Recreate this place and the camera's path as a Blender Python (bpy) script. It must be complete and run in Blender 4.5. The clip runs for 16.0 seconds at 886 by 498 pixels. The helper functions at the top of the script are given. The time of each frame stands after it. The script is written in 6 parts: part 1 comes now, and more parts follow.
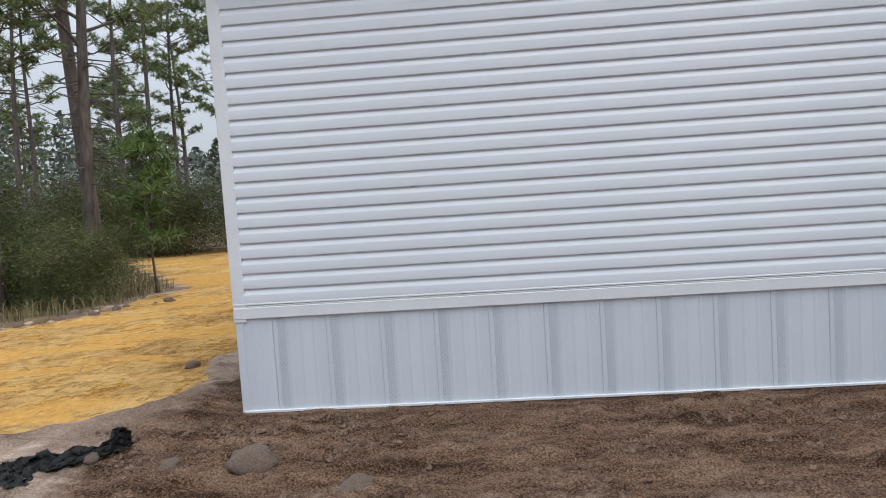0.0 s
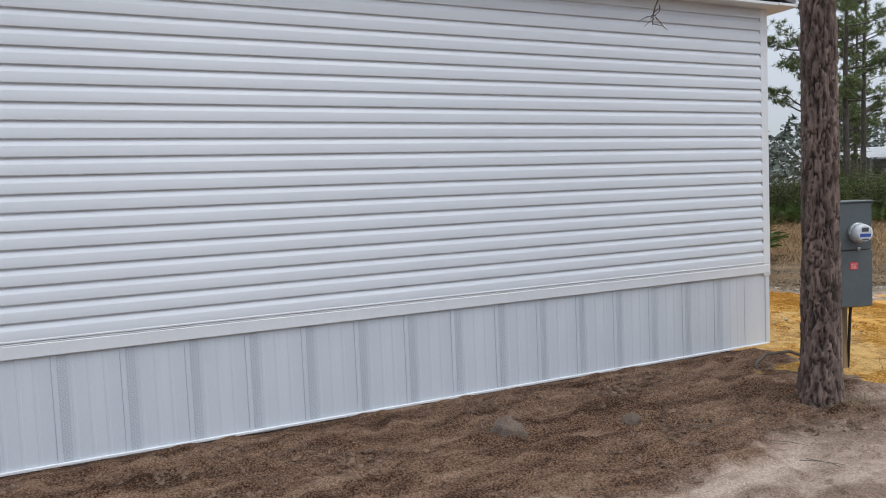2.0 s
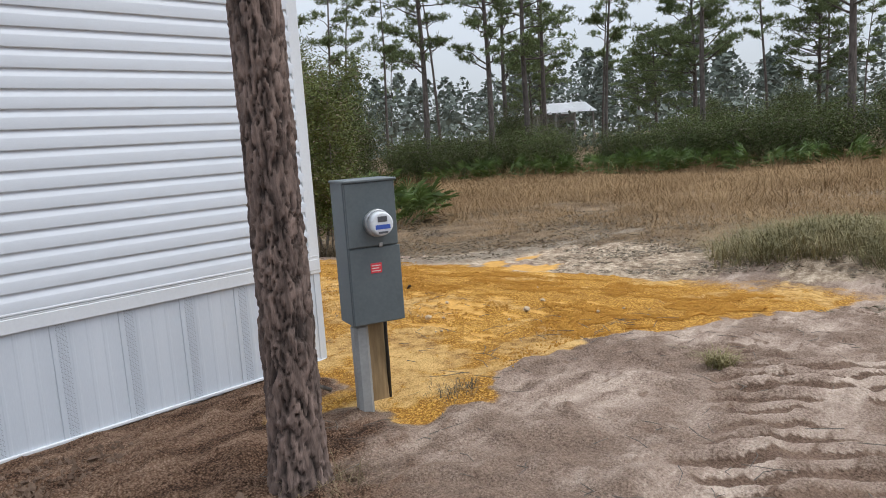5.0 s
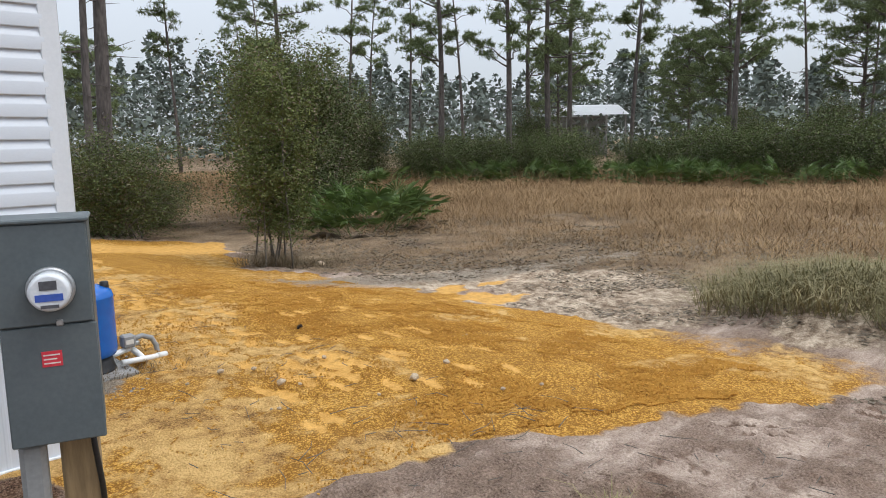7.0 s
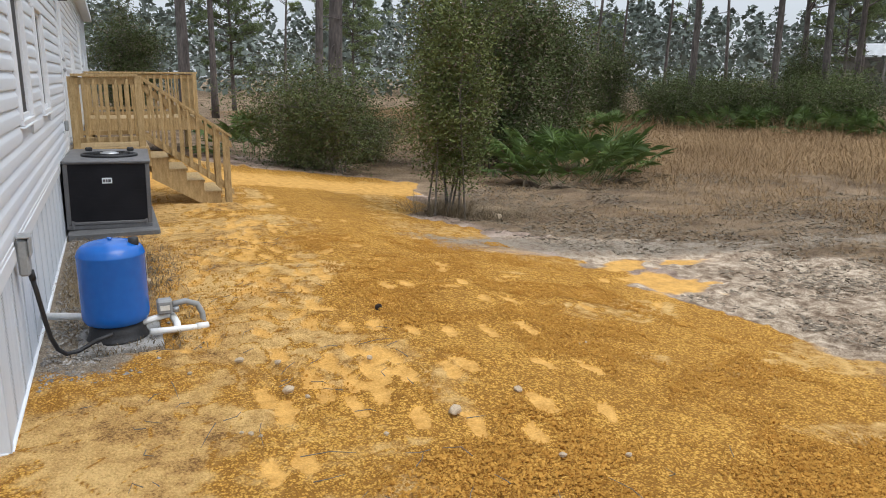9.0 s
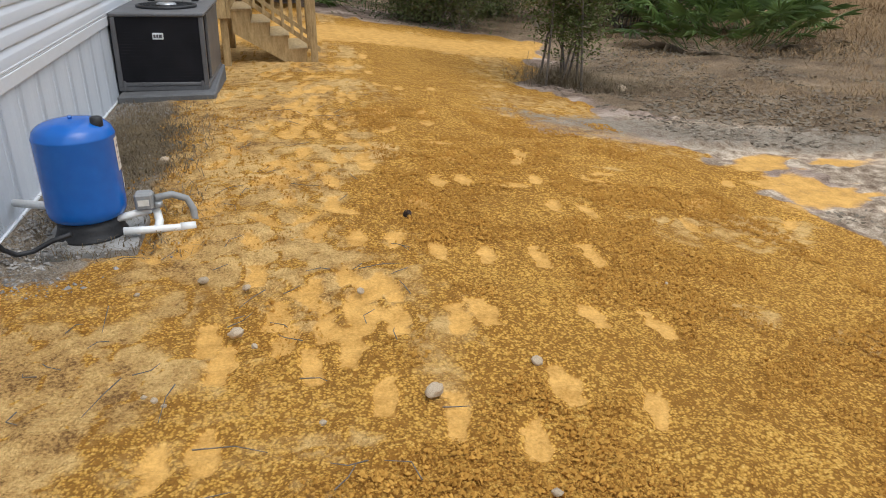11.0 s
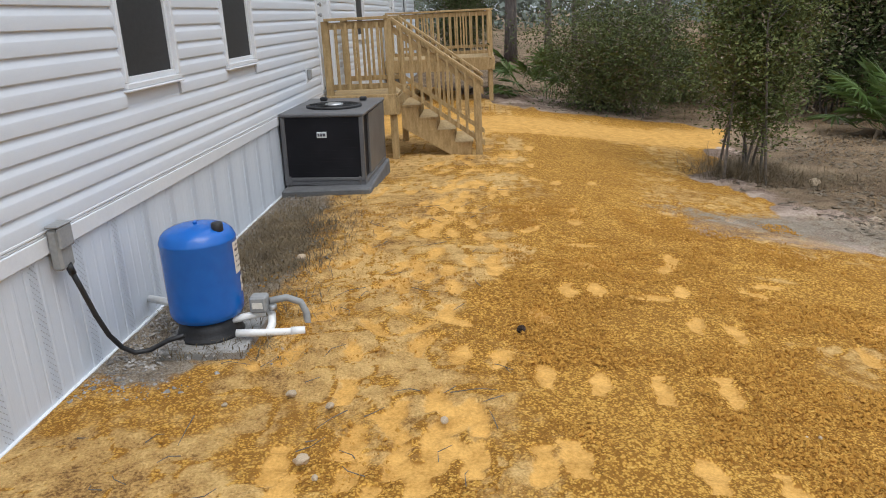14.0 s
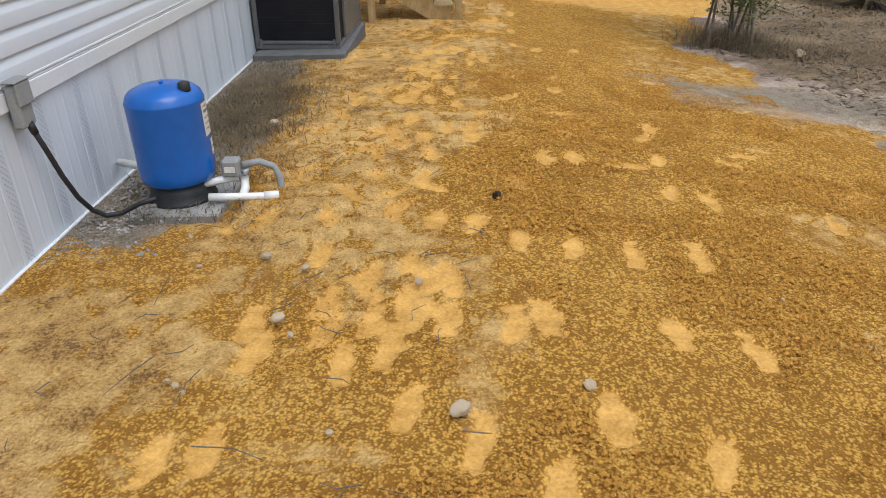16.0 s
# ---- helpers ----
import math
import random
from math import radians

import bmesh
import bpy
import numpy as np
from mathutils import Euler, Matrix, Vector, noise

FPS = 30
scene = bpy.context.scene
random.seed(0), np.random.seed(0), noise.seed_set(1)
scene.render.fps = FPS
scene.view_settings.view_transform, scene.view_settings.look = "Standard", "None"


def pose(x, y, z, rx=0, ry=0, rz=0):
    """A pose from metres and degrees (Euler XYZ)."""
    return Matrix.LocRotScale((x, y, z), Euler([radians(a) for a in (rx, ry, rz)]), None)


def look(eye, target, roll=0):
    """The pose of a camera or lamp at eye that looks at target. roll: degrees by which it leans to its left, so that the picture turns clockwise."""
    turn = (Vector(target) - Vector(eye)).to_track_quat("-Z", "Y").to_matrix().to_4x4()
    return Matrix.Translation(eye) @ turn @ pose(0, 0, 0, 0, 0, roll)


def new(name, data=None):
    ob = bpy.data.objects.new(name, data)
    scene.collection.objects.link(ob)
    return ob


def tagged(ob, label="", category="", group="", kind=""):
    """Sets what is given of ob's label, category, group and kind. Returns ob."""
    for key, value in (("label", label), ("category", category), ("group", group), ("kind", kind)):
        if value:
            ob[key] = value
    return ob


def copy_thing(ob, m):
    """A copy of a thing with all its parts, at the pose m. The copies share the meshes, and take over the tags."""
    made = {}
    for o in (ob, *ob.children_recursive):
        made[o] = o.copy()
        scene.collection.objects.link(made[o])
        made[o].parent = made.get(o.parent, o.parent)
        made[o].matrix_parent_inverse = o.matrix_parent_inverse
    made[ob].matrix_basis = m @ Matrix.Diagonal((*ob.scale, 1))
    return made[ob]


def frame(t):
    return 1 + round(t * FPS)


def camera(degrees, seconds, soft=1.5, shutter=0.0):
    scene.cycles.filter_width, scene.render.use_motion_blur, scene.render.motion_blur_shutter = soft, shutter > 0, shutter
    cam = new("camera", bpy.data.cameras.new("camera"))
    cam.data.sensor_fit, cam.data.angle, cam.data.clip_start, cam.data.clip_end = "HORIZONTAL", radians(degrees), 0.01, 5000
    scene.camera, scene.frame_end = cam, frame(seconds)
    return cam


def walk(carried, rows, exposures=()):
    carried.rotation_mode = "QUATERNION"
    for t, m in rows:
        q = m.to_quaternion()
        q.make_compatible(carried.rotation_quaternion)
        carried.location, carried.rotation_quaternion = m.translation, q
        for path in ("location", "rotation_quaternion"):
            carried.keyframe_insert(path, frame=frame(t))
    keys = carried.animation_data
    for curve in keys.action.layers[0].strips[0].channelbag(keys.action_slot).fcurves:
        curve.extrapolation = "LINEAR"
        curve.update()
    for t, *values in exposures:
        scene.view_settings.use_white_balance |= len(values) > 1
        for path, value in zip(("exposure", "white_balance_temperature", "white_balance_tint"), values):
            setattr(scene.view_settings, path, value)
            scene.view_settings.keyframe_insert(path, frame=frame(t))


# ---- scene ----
cam = camera(61.8, 16.0, soft=1.0)
# seconds, eye x, y, z, heading (clockwise from +y), pitch, roll
PATH = [
    (0, 0.480, -0.119, 1.757, -3.93, -4.46, -3.77),
    (0.5, 0.490, -0.080, 1.771, 0.93, -4.28, -4.17),
    (1, 0.680, -0.130, 1.778, 10.10, -3.78, -3.76),
    (1.5, 1.090, -0.070, 1.778, 19.54, -3.89, -2.51),
    (2, 1.500, 0.000, 1.778, 25.51, -3.85, -2.49),
    (2.5, 1.960, 0.180, 1.805, 32.63, -4.46, -2.28),
    (3, 2.400, 0.270, 1.803, 36.55, -5.19, -2.38),
    (3.5, 2.810, 0.380, 1.788, 39.05, -5.66, -3.67),
    (4, 3.370, 0.540, 1.784, 41.34, -7.01, -4.07),
    (4.5, 3.830, 0.620, 1.799, 43.19, -8.04, -3.88),
    (5, 4.275, 0.640, 1.811, 45.72, -8.25, -3.87),
    (5.2, 4.530, 0.660, 1.805, 46.30, -8.51, -3.81),
    (7.3, 6.662, 1.036, 1.900, 41.64, -8.60, 0.28),
    (7.5, 6.875, 1.067, 1.905, 39.51, -8.95, 0.58),
    (8, 7.354, 1.254, 1.898, 34.27, -10.03, 0.74),
    (8.5, 7.788, 1.481, 1.897, 29.00, -11.36, 0.72),
    (9, 8.210, 1.622, 1.896, 23.86, -13.04, 0.34),
    (9.5, 8.541, 1.812, 1.869, 19.26, -15.45, 0.50),
    (9.7, 8.657, 1.909, 1.851, 18.27, -16.20, 0.37),
    (11.8, 9.587, 2.837, 1.839, 4.81, -26.78, -1.03),
    (12, 9.659, 2.858, 1.849, 2.41, -26.09, -1.65),
    (12.5, 9.738, 2.854, 1.876, -1.42, -23.11, -2.84),
    (13, 9.746, 2.876, 1.899, -3.21, -20.12, -3.21),
    (13.5, 9.750, 2.881, 1.903, -3.75, -18.20, -3.07),
    (14, 9.764, 2.888, 1.907, -3.60, -17.59, -2.79),
    (14.5, 9.774, 2.904, 1.900, -3.22, -18.37, -2.47),
    (15, 9.777, 2.911, 1.891, -2.69, -20.51, -2.21),
    (15.5, 9.781, 2.904, 1.855, -2.32, -23.72, -2.02),
    (16, 9.777, 2.893, 1.843, -2.21, -27.27, -1.85),
]


def aim(x, y, z, heading, pitch, roll):
    h, p = radians(heading), radians(pitch)
    way = Vector((math.sin(h) * math.cos(p), math.cos(h) * math.cos(p), math.sin(p)))
    eye = Vector((x, y, z))
    return look(eye, eye + way, roll)


walk(cam, [(row[0], aim(*row[1:])) for row in PATH], exposures=[(0, -0.08), (2.5, -0.03), (4.0, 0.08), (5.2, 0.12), (7.3, 0.15), (9.7, 0.17), (11.8, 0.0), (13.5, 0.06), (16, 0.02)])

# ---- world, sun ----
world = bpy.data.worlds.new("overcast_sky")
scene.world = world
world.use_nodes = True
wn = world.node_tree.nodes
wl = world.node_tree.links
sky = wn.new("ShaderNodeTexSky")
sky.sky_type = "NISHITA"
sky.sun_disc = False
SUN_FROM, SUN_HIGH = 140.0, 62.0
sky.sun_elevation, sky.sun_rotation = radians(SUN_HIGH), radians(SUN_FROM)
sky.air_density, sky.dust_density = 1.0, 1.0
grey = wn.new("ShaderNodeHueSaturation")
grey.inputs["Saturation"].default_value = 0.45
cloud = wn.new("ShaderNodeMix")
cloud.data_type = "RGBA"
cloud.inputs[0].default_value = 0.7
cloud.inputs[7].default_value = (6.15, 6.75, 7.6, 1)
wl.new(sky.outputs[0], grey.inputs["Color"])
wl.new(grey.outputs[0], cloud.inputs[6])
# an overcast sky is about three times as bright overhead as at the horizon
coord = wn.new("ShaderNodeTexCoord")
split = wn.new("ShaderNodeSeparateXYZ")
climb = wn.new("ShaderNodeMapRange")
climb.inputs[1].default_value, climb.inputs[2].default_value = 0.0, 1.0
climb.inputs[3].default_value, climb.inputs[4].default_value = 0.86, 2.9
shade = wn.new("ShaderNodeVectorMath")
shade.operation = "SCALE"
wl.new(coord.outputs["Generated"], split.inputs[0])
wl.new(split.outputs["Z"], climb.inputs[0])
wl.new(cloud.outputs[2], shade.inputs[0])
wl.new(climb.outputs[0], shade.inputs["Scale"])
wl.new(shade.outputs[0], wn["Background"].inputs["Color"])
wn["Background"].inputs["Strength"].default_value = 0.10
sun = new("sun", bpy.data.lights.new("sun", "SUN"))
sun.data.energy, sun.data.angle, sun.data.color = 1.2, radians(35), (1.0, 0.965, 0.91)
reach = 30 / math.tan(radians(SUN_HIGH))
sun.matrix_basis = look((reach * math.sin(radians(SUN_FROM)), reach * math.cos(radians(SUN_FROM)), 30), (0, 0, 0))
scene.view_settings.exposure = 0.0

# ---- materials ----


def ramp(nt, stops):
    r = nt.nodes.new("ShaderNodeValToRGB")
    el = r.color_ramp.elements
    while len(el) < len(stops):
        el.new(0.5)
    for e, (p, c) in zip(el, stops):
        e.position, e.color = p, (*c, 1)
    return r


def surface(name, dark, light, scale=8.0, rough=0.7, metal=0.0, bump=0.2, bump_scale=60.0, stretch=(1, 1, 1), vary=0.0, depth=0.01, spec=0.5):
    """A material with two scales of colour noise and a fine relief, in metres."""
    m = bpy.data.materials.new(name)
    m.use_nodes = True
    nt = m.node_tree
    b = nt.nodes["Principled BSDF"]
    co = nt.nodes.new("ShaderNodeTexCoord")
    mp = nt.nodes.new("ShaderNodeMapping")
    mp.inputs["Scale"].default_value = stretch
    nt.links.new(co.outputs["Object"], mp.inputs[0])
    n1 = nt.nodes.new("ShaderNodeTexNoise")
    n1.inputs["Scale"].default_value, n1.inputs["Detail"].default_value = scale, 6
    n2 = nt.nodes.new("ShaderNodeTexNoise")
    n2.inputs["Scale"].default_value, n2.inputs["Detail"].default_value = bump_scale, 4
    nt.links.new(mp.outputs[0], n1.inputs[0])
    nt.links.new(mp.outputs[0], n2.inputs[0])
    mix = nt.nodes.new("ShaderNodeMath")
    mix.operation = "MULTIPLY_ADD"
    mix.inputs[1].default_value = 0.45
    nt.links.new(n2.outputs[0], mix.inputs[0])
    half = nt.nodes.new("ShaderNodeMath")
    half.operation = "MULTIPLY"
    half.inputs[1].default_value = 0.55
    nt.links.new(n1.outputs[0], half.inputs[0])
    nt.links.new(half.outputs[0], mix.inputs[2])
    r = ramp(nt, [(0.34, dark), (0.66, light)])
    nt.links.new(mix.outputs[0], r.inputs[0])
    out = r.outputs[0]
    if vary:
        info = nt.nodes.new("ShaderNodeObjectInfo")
        geo = nt.nodes.new("ShaderNodeNewGeometry")
        add = nt.nodes.new("ShaderNodeMath")
        nt.links.new(info.outputs["Random"], add.inputs[0])
        nt.links.new(geo.outputs["Random Per Island"], add.inputs[1])
        rng = nt.nodes.new("ShaderNodeMapRange")
        rng.inputs[2].default_value = 2.0
        rng.inputs[3].default_value, rng.inputs[4].default_value = 1 - vary, 1 + vary
        nt.links.new(add.outputs[0], rng.inputs[0])
        hsv = nt.nodes.new("ShaderNodeHueSaturation")
        nt.links.new(rng.outputs[0], hsv.inputs["Value"])
        nt.links.new(out, hsv.inputs["Color"])
        out = hsv.outputs[0]
    nt.links.new(out, b.inputs["Base Color"])
    b.inputs["Roughness"].default_value, b.inputs["Metallic"].default_value = rough, metal
    b.inputs["Specular IOR Level"].default_value = spec
    if bump:
        bp = nt.nodes.new("ShaderNodeBump")
        bp.inputs["Strength"].default_value, bp.inputs["Distance"].default_value = bump, depth
        nt.links.new(n2.outputs[0], bp.inputs["Height"])
        nt.links.new(bp.outputs[0], b.inputs["Normal"])
    return m


M = {}
M["vinyl"] = surface("white_vinyl_siding", (0.615, 0.650, 0.700), (0.695, 0.725, 0.770), 1.5, 0.42, bump=0.08, bump_scale=220, stretch=(0.3, 0.3, 4), vary=0.02, depth=0.002)
M["trim"] = surface("white_trim", (0.675, 0.695, 0.725), (0.745, 0.765, 0.79), 3, 0.4, bump=0.03)
M["skirt"] = surface("white_skirting", (0.555, 0.600, 0.660), (0.640, 0.680, 0.735), 2.0, 0.5, bump=0.05, bump_scale=90, stretch=(3, 3, 0.25), vary=0.03, depth=0.003)
M["bark"] = surface("pine_bark", (0.060, 0.042, 0.036), (0.30, 0.215, 0.180), 14, 0.95, bump=1.0, bump_scale=38, stretch=(1, 1, 0.22), depth=0.03)
M["bark_far"] = surface("pine_bark_far", (0.05, 0.042, 0.038), (0.17, 0.14, 0.125), 6, 0.95, bump=0.6, bump_scale=18, stretch=(1, 1, 0.25), depth=0.03)
M["twig"] = surface("grey_twig", (0.07, 0.06, 0.05), (0.2, 0.17, 0.14), 20, 0.95)
# greyed green: the haze of distance is mixed into this base colour
M["needle_hazed"] = surface("haze_tinted_needles", (0.122, 0.144, 0.122), (0.185, 0.208, 0.182), 0.15, 0.95, bump=0, vary=0.08, spec=0.15)
M["weed"] = surface("withered_weeds", (0.09, 0.065, 0.035), (0.24, 0.175, 0.095), 3, 0.85, bump=0, vary=0.4)
M["needle"] = surface("pine_needles", (0.105, 0.140, 0.060), (0.225, 0.265, 0.125), 1.2, 0.85, bump=0, vary=0.35, spec=0.2)
M["needle_bright"] = surface("young_pine_needles", (0.07, 0.12, 0.03), (0.13, 0.19, 0.05), 1.2, 0.6, bump=0, vary=0.3)
M["leaf"] = surface("shrub_leaves", (0.048, 0.074, 0.028), (0.145, 0.160, 0.062), 1.0, 0.85, bump=0, vary=0.3, spec=0.15)
M["leaf_olive"] = surface("olive_shrub_leaves", (0.070, 0.100, 0.028), (0.200, 0.215, 0.075), 1.3, 0.8, bump=0, vary=0.4, spec=0.2)
M["leaf_dry"] = surface("dry_leaves", (0.10, 0.075, 0.05), (0.24, 0.19, 0.13), 2.0, 0.8, bump=0, vary=0.3)
M["palmetto"] = surface("palmetto_leaves", (0.055, 0.100, 0.022), (0.16, 0.235, 0.055), 1.5, 0.5, bump=0, vary=0.3)
M["straw"] = surface("dry_grass", (0.195, 0.120, 0.060), (0.42, 0.285, 0.155), 0.35, 0.9, bump=0, vary=0.35, spec=0.1)
M["grass"] = surface("green_dry_grass", (0.11, 0.105, 0.035), (0.31, 0.25, 0.12), 1.5, 0.8, bump=0, vary=0.4)
M["lumber"] = surface("treated_lumber", (0.25, 0.165, 0.066), (0.52, 0.370, 0.180), 5, 0.75, bump=0.5, bump_scale=30, stretch=(6, 6, 1.2), vary=0.18, depth=0.004)
M["lumber_old"] = surface("wood_post", (0.18, 0.125, 0.065), (0.40, 0.285, 0.155), 9, 0.85, bump=0.5, bump_scale=40, stretch=(1, 1, 0.15), depth=0.006)
M["greybox"] = surface("grey_painted_steel", (0.085, 0.105, 0.112), (0.115, 0.135, 0.142), 5, 0.45, bump=0.04)
M["greyplastic"] = surface("grey_plastic", (0.23, 0.235, 0.235), (0.31, 0.315, 0.31), 6, 0.5, bump=0.05)
M["ac_black"] = surface("black_coil_guard", (0.007, 0.007, 0.009), (0.018, 0.018, 0.022), 3, 0.7, bump=0.5, bump_scale=160, depth=0.003, spec=0.2)
M["ac_grey"] = surface("grey_cabinet_steel", (0.10, 0.10, 0.105), (0.165, 0.165, 0.17), 4, 0.45, metal=0.2, bump=0.05)
M["blue"] = surface("blue_tank_paint", (0.004, 0.100, 0.42), (0.006, 0.130, 0.50), 3, 0.24, bump=0.04, bump_scale=15, spec=0.5)
M["black"] = surface("black_rubber", (0.010, 0.010, 0.011), (0.025, 0.025, 0.027), 9, 0.55)
M["pvc"] = surface("white_pvc", (0.68, 0.68, 0.66), (0.80, 0.80, 0.78), 8, 0.35, bump=0.02)
M["concrete"] = surface("concrete", (0.24, 0.235, 0.225), (0.38, 0.37, 0.35), 9, 0.9, bump=0.5, bump_scale=90)
M["padgrey"] = surface("dark_concrete_pad", (0.09, 0.092, 0.095), (0.15, 0.152, 0.155), 7, 0.85, bump=0.3, bump_scale=80)
M["steel"] = surface("galvanised_steel", (0.32, 0.33, 0.34), (0.5, 0.51, 0.52), 12, 0.4, metal=0.7, bump=0.05)
M["red"] = surface("red_sticker", (0.60, 0.03, 0.05), (0.72, 0.05, 0.07), 20, 0.5, bump=0)
M["label"] = surface("paper_label", (0.60, 0.57, 0.50), (0.75, 0.72, 0.65), 12, 0.6, bump=0)
M["ink"] = surface("dark_print", (0.05, 0.05, 0.06), (0.10, 0.10, 0.11), 20, 0.6, bump=0)
M["inkblue"] = surface("blue_print", (0.03, 0.08, 0.35), (0.05, 0.11, 0.45), 20, 0.5, bump=0)
M["dial"] = surface("meter_face", (0.60, 0.63, 0.66), (0.74, 0.76, 0.78), 15, 0.4, bump=0)
M["cloth"] = surface("black_plastic_fabric", (0.012, 0.014, 0.014), (0.040, 0.043, 0.043), 14, 0.6, bump=0.5, bump_scale=120)
M["stone"] = surface("soil_stained_rock", (0.075, 0.050, 0.038), (0.25, 0.185, 0.145), 14, 0.9, bump=0.7, bump_scale=50, vary=0.15)
M["stone_white"] = surface("white_pebble", (0.34, 0.25, 0.16), (0.60, 0.48, 0.34), 14, 0.9, bump=0.5, bump_scale=70, vary=0.2)
M["roof"] = surface("grey_shingle", (0.14, 0.14, 0.145), (0.24, 0.24, 0.245), 6, 0.9, bump=0.3)
M["tin"] = surface("light_metal_roof", (0.62, 0.63, 0.64), (0.74, 0.75, 0.76), 2, 0.5, bump=0)
M["shedwall"] = surface("weathered_shed_wall", (0.16, 0.15, 0.14), (0.26, 0.245, 0.23), 2, 0.85, bump=0)
M["screen"] = surface("dark_insect_screen", (0.018, 0.019, 0.021), (0.034, 0.035, 0.038), 30, 0.55, bump=0.3, bump_scale=400, depth=0.001)
glass = bpy.data.materials.new("window_glass")
glass.use_nodes = True
gb = glass.node_tree.nodes["Principled BSDF"]
gb.inputs["Transmission Weight"].default_value, gb.inputs["Roughness"].default_value, gb.inputs["IOR"].default_value = 1.0, 0.02, 1.45
M["glass"] = glass

# ---- mesh helpers ----


def part(name, bm, material, parent, label=""):
    """Links a bmesh as one mesh object under a thing or a part."""
    me = bpy.data.meshes.new(name)
    bm.to_mesh(me)
    bm.free()
    me.materials.append(material)
    ob = new(name, me)
    if parent is not None:
        ob.parent = parent
    return tagged(ob, label)


def shared(name, me, parent, m, label=""):
    ob = new(name, me)
    ob.parent = parent
    ob.matrix_basis = m
    return tagged(ob, label)


def mesh_of(bm, material, name):
    me = bpy.data.meshes.new(name)
    bm.to_mesh(me)
    bm.free()
    me.materials.append(material)
    return me


def empty(name, m, label, category, group="", kind=""):
    ob = new(name)
    ob.empty_display_size = 0.1
    ob.matrix_basis = m
    return tagged(ob, label, category, group, kind)


def box(bm, x0, y0, z0, x1, y1, z1, bevel=0.0):
    """Adds a box, its edges bevelled."""
    g = bmesh.ops.create_cube(bm, size=1)
    vs = g["verts"]
    bmesh.ops.transform(bm, verts=vs, matrix=Matrix.LocRotScale(((x0 + x1) / 2, (y0 + y1) / 2, (z0 + z1) / 2), None, (abs(x1 - x0), abs(y1 - y0), abs(z1 - z0))))
    if bevel:
        es = list({e for v in vs for e in v.link_edges})
        bmesh.ops.bevel(bm, geom=es, offset=bevel, segments=1, affect="EDGES")
    return vs


def boxed(*a, bevel=0.0):
    bm = bmesh.new()
    box(bm, *a, bevel=bevel)
    return bm


def rod(bm, pts, radii, sides=8, caps=True):
    """A tube along points with a radius at each."""
    rings = []
    pts = [Vector(p) for p in pts]
    for i, p in enumerate(pts):
        d = (pts[min(i + 1, len(pts) - 1)] - pts[max(i - 1, 0)]).normalized()
        a = d.orthogonal().normalized() if i == 0 else (side - d * side.dot(d)).normalized()
        side = a
        b = d.cross(a)
        r = radii[i] if hasattr(radii, "__len__") else radii
        rings.append([bm.verts.new(p + (a * math.cos(k * math.tau / sides) + b * math.sin(k * math.tau / sides)) * r) for k in range(sides)])
    for q, s in zip(rings, rings[1:]):
        for k in range(sides):
            f = bm.faces.new((q[k], q[(k + 1) % sides], s[(k + 1) % sides], s[k]))
            f.smooth = True
    if caps:
        bm.faces.new(rings[0][::-1])
        bm.faces.new(rings[-1])
    return bm


def rodded(pts, radii, sides=8):
    return rod(bmesh.new(), pts, radii, sides)


def lathe(profile, sides=32):
    """A turned body from (radius, height) pairs."""
    bm = bmesh.new()
    rings = [[bm.verts.new((r * math.cos(k * math.tau / sides), r * math.sin(k * math.tau / sides), z)) for k in range(sides)] for r, z in profile]
    for q, s in zip(rings, rings[1:]):
        for k in range(sides):
            f = bm.faces.new((q[k], q[(k + 1) % sides], s[(k + 1) % sides], s[k]))
            f.smooth = True
    bm.faces.new(rings[0][::-1])
    bm.faces.new(rings[-1])
    return bm


def smoothstep(a, b, v):
    t = np.clip((v - a) / (b - a), 0, 1)
    return t * t * (3 - 2 * t)


# ---- ground shape ----
SOUTH, EAST, WEST, NORTH = 5.3, 7.64, -1.48, 27.6
RNG = np.random.default_rng(7)
LATTICE = RNG.random((256, 256))


def vnoise(x, y):
    """Smooth value noise on arrays."""
    xi, yi = np.floor(x).astype(int), np.floor(y).astype(int)
    fx, fy = x - xi, y - yi
    fx, fy = fx * fx * (3 - 2 * fx), fy * fy * (3 - 2 * fy)
    a, b = LATTICE[xi % 256, yi % 256], LATTICE[(xi + 1) % 256, yi % 256]
    c, d = LATTICE[xi % 256, (yi + 1) % 256], LATTICE[(xi + 1) % 256, (yi + 1) % 256]
    return a + (b - a) * fx + (c - a) * fy + (a - b - c + d) * fx * fy


def fbm(x, y, octaves=4):
    s, k, tot = 0, 1.0, 0
    for o in range(octaves):
        s, tot = s + k * vnoise(x * 2 ** o + 17.3 * o, y * 2 ** o + 9.1 * o), tot + k
        k *= 0.5
    return s / tot


def base_height(x, y):
    x, y = np.asarray(x, float), np.asarray(y, float)
    fall = smoothstep(9.3, 14.4, x) * 0.50
    z = 0.18 - fall - 0.10 * smoothstep(10.2, 12.4, y) * smoothstep(5.0, 8.0, x)
    z = z - 0.08 * smoothstep(-3, -9, x)
    z = z + 0.42 * np.exp(-(((x - 15.4) / 1.5) ** 2 + ((y - 3.7) / 1.5) ** 2))
    far = smoothstep(16, 60, np.hypot(x - 6, y - 5))
    z = z + (fbm(x * 0.06 + 40, y * 0.06 + 40, 3) - 0.5) * 0.8 * far
    return z


def ground_z(x, y):
    return float(base_height(x, y))


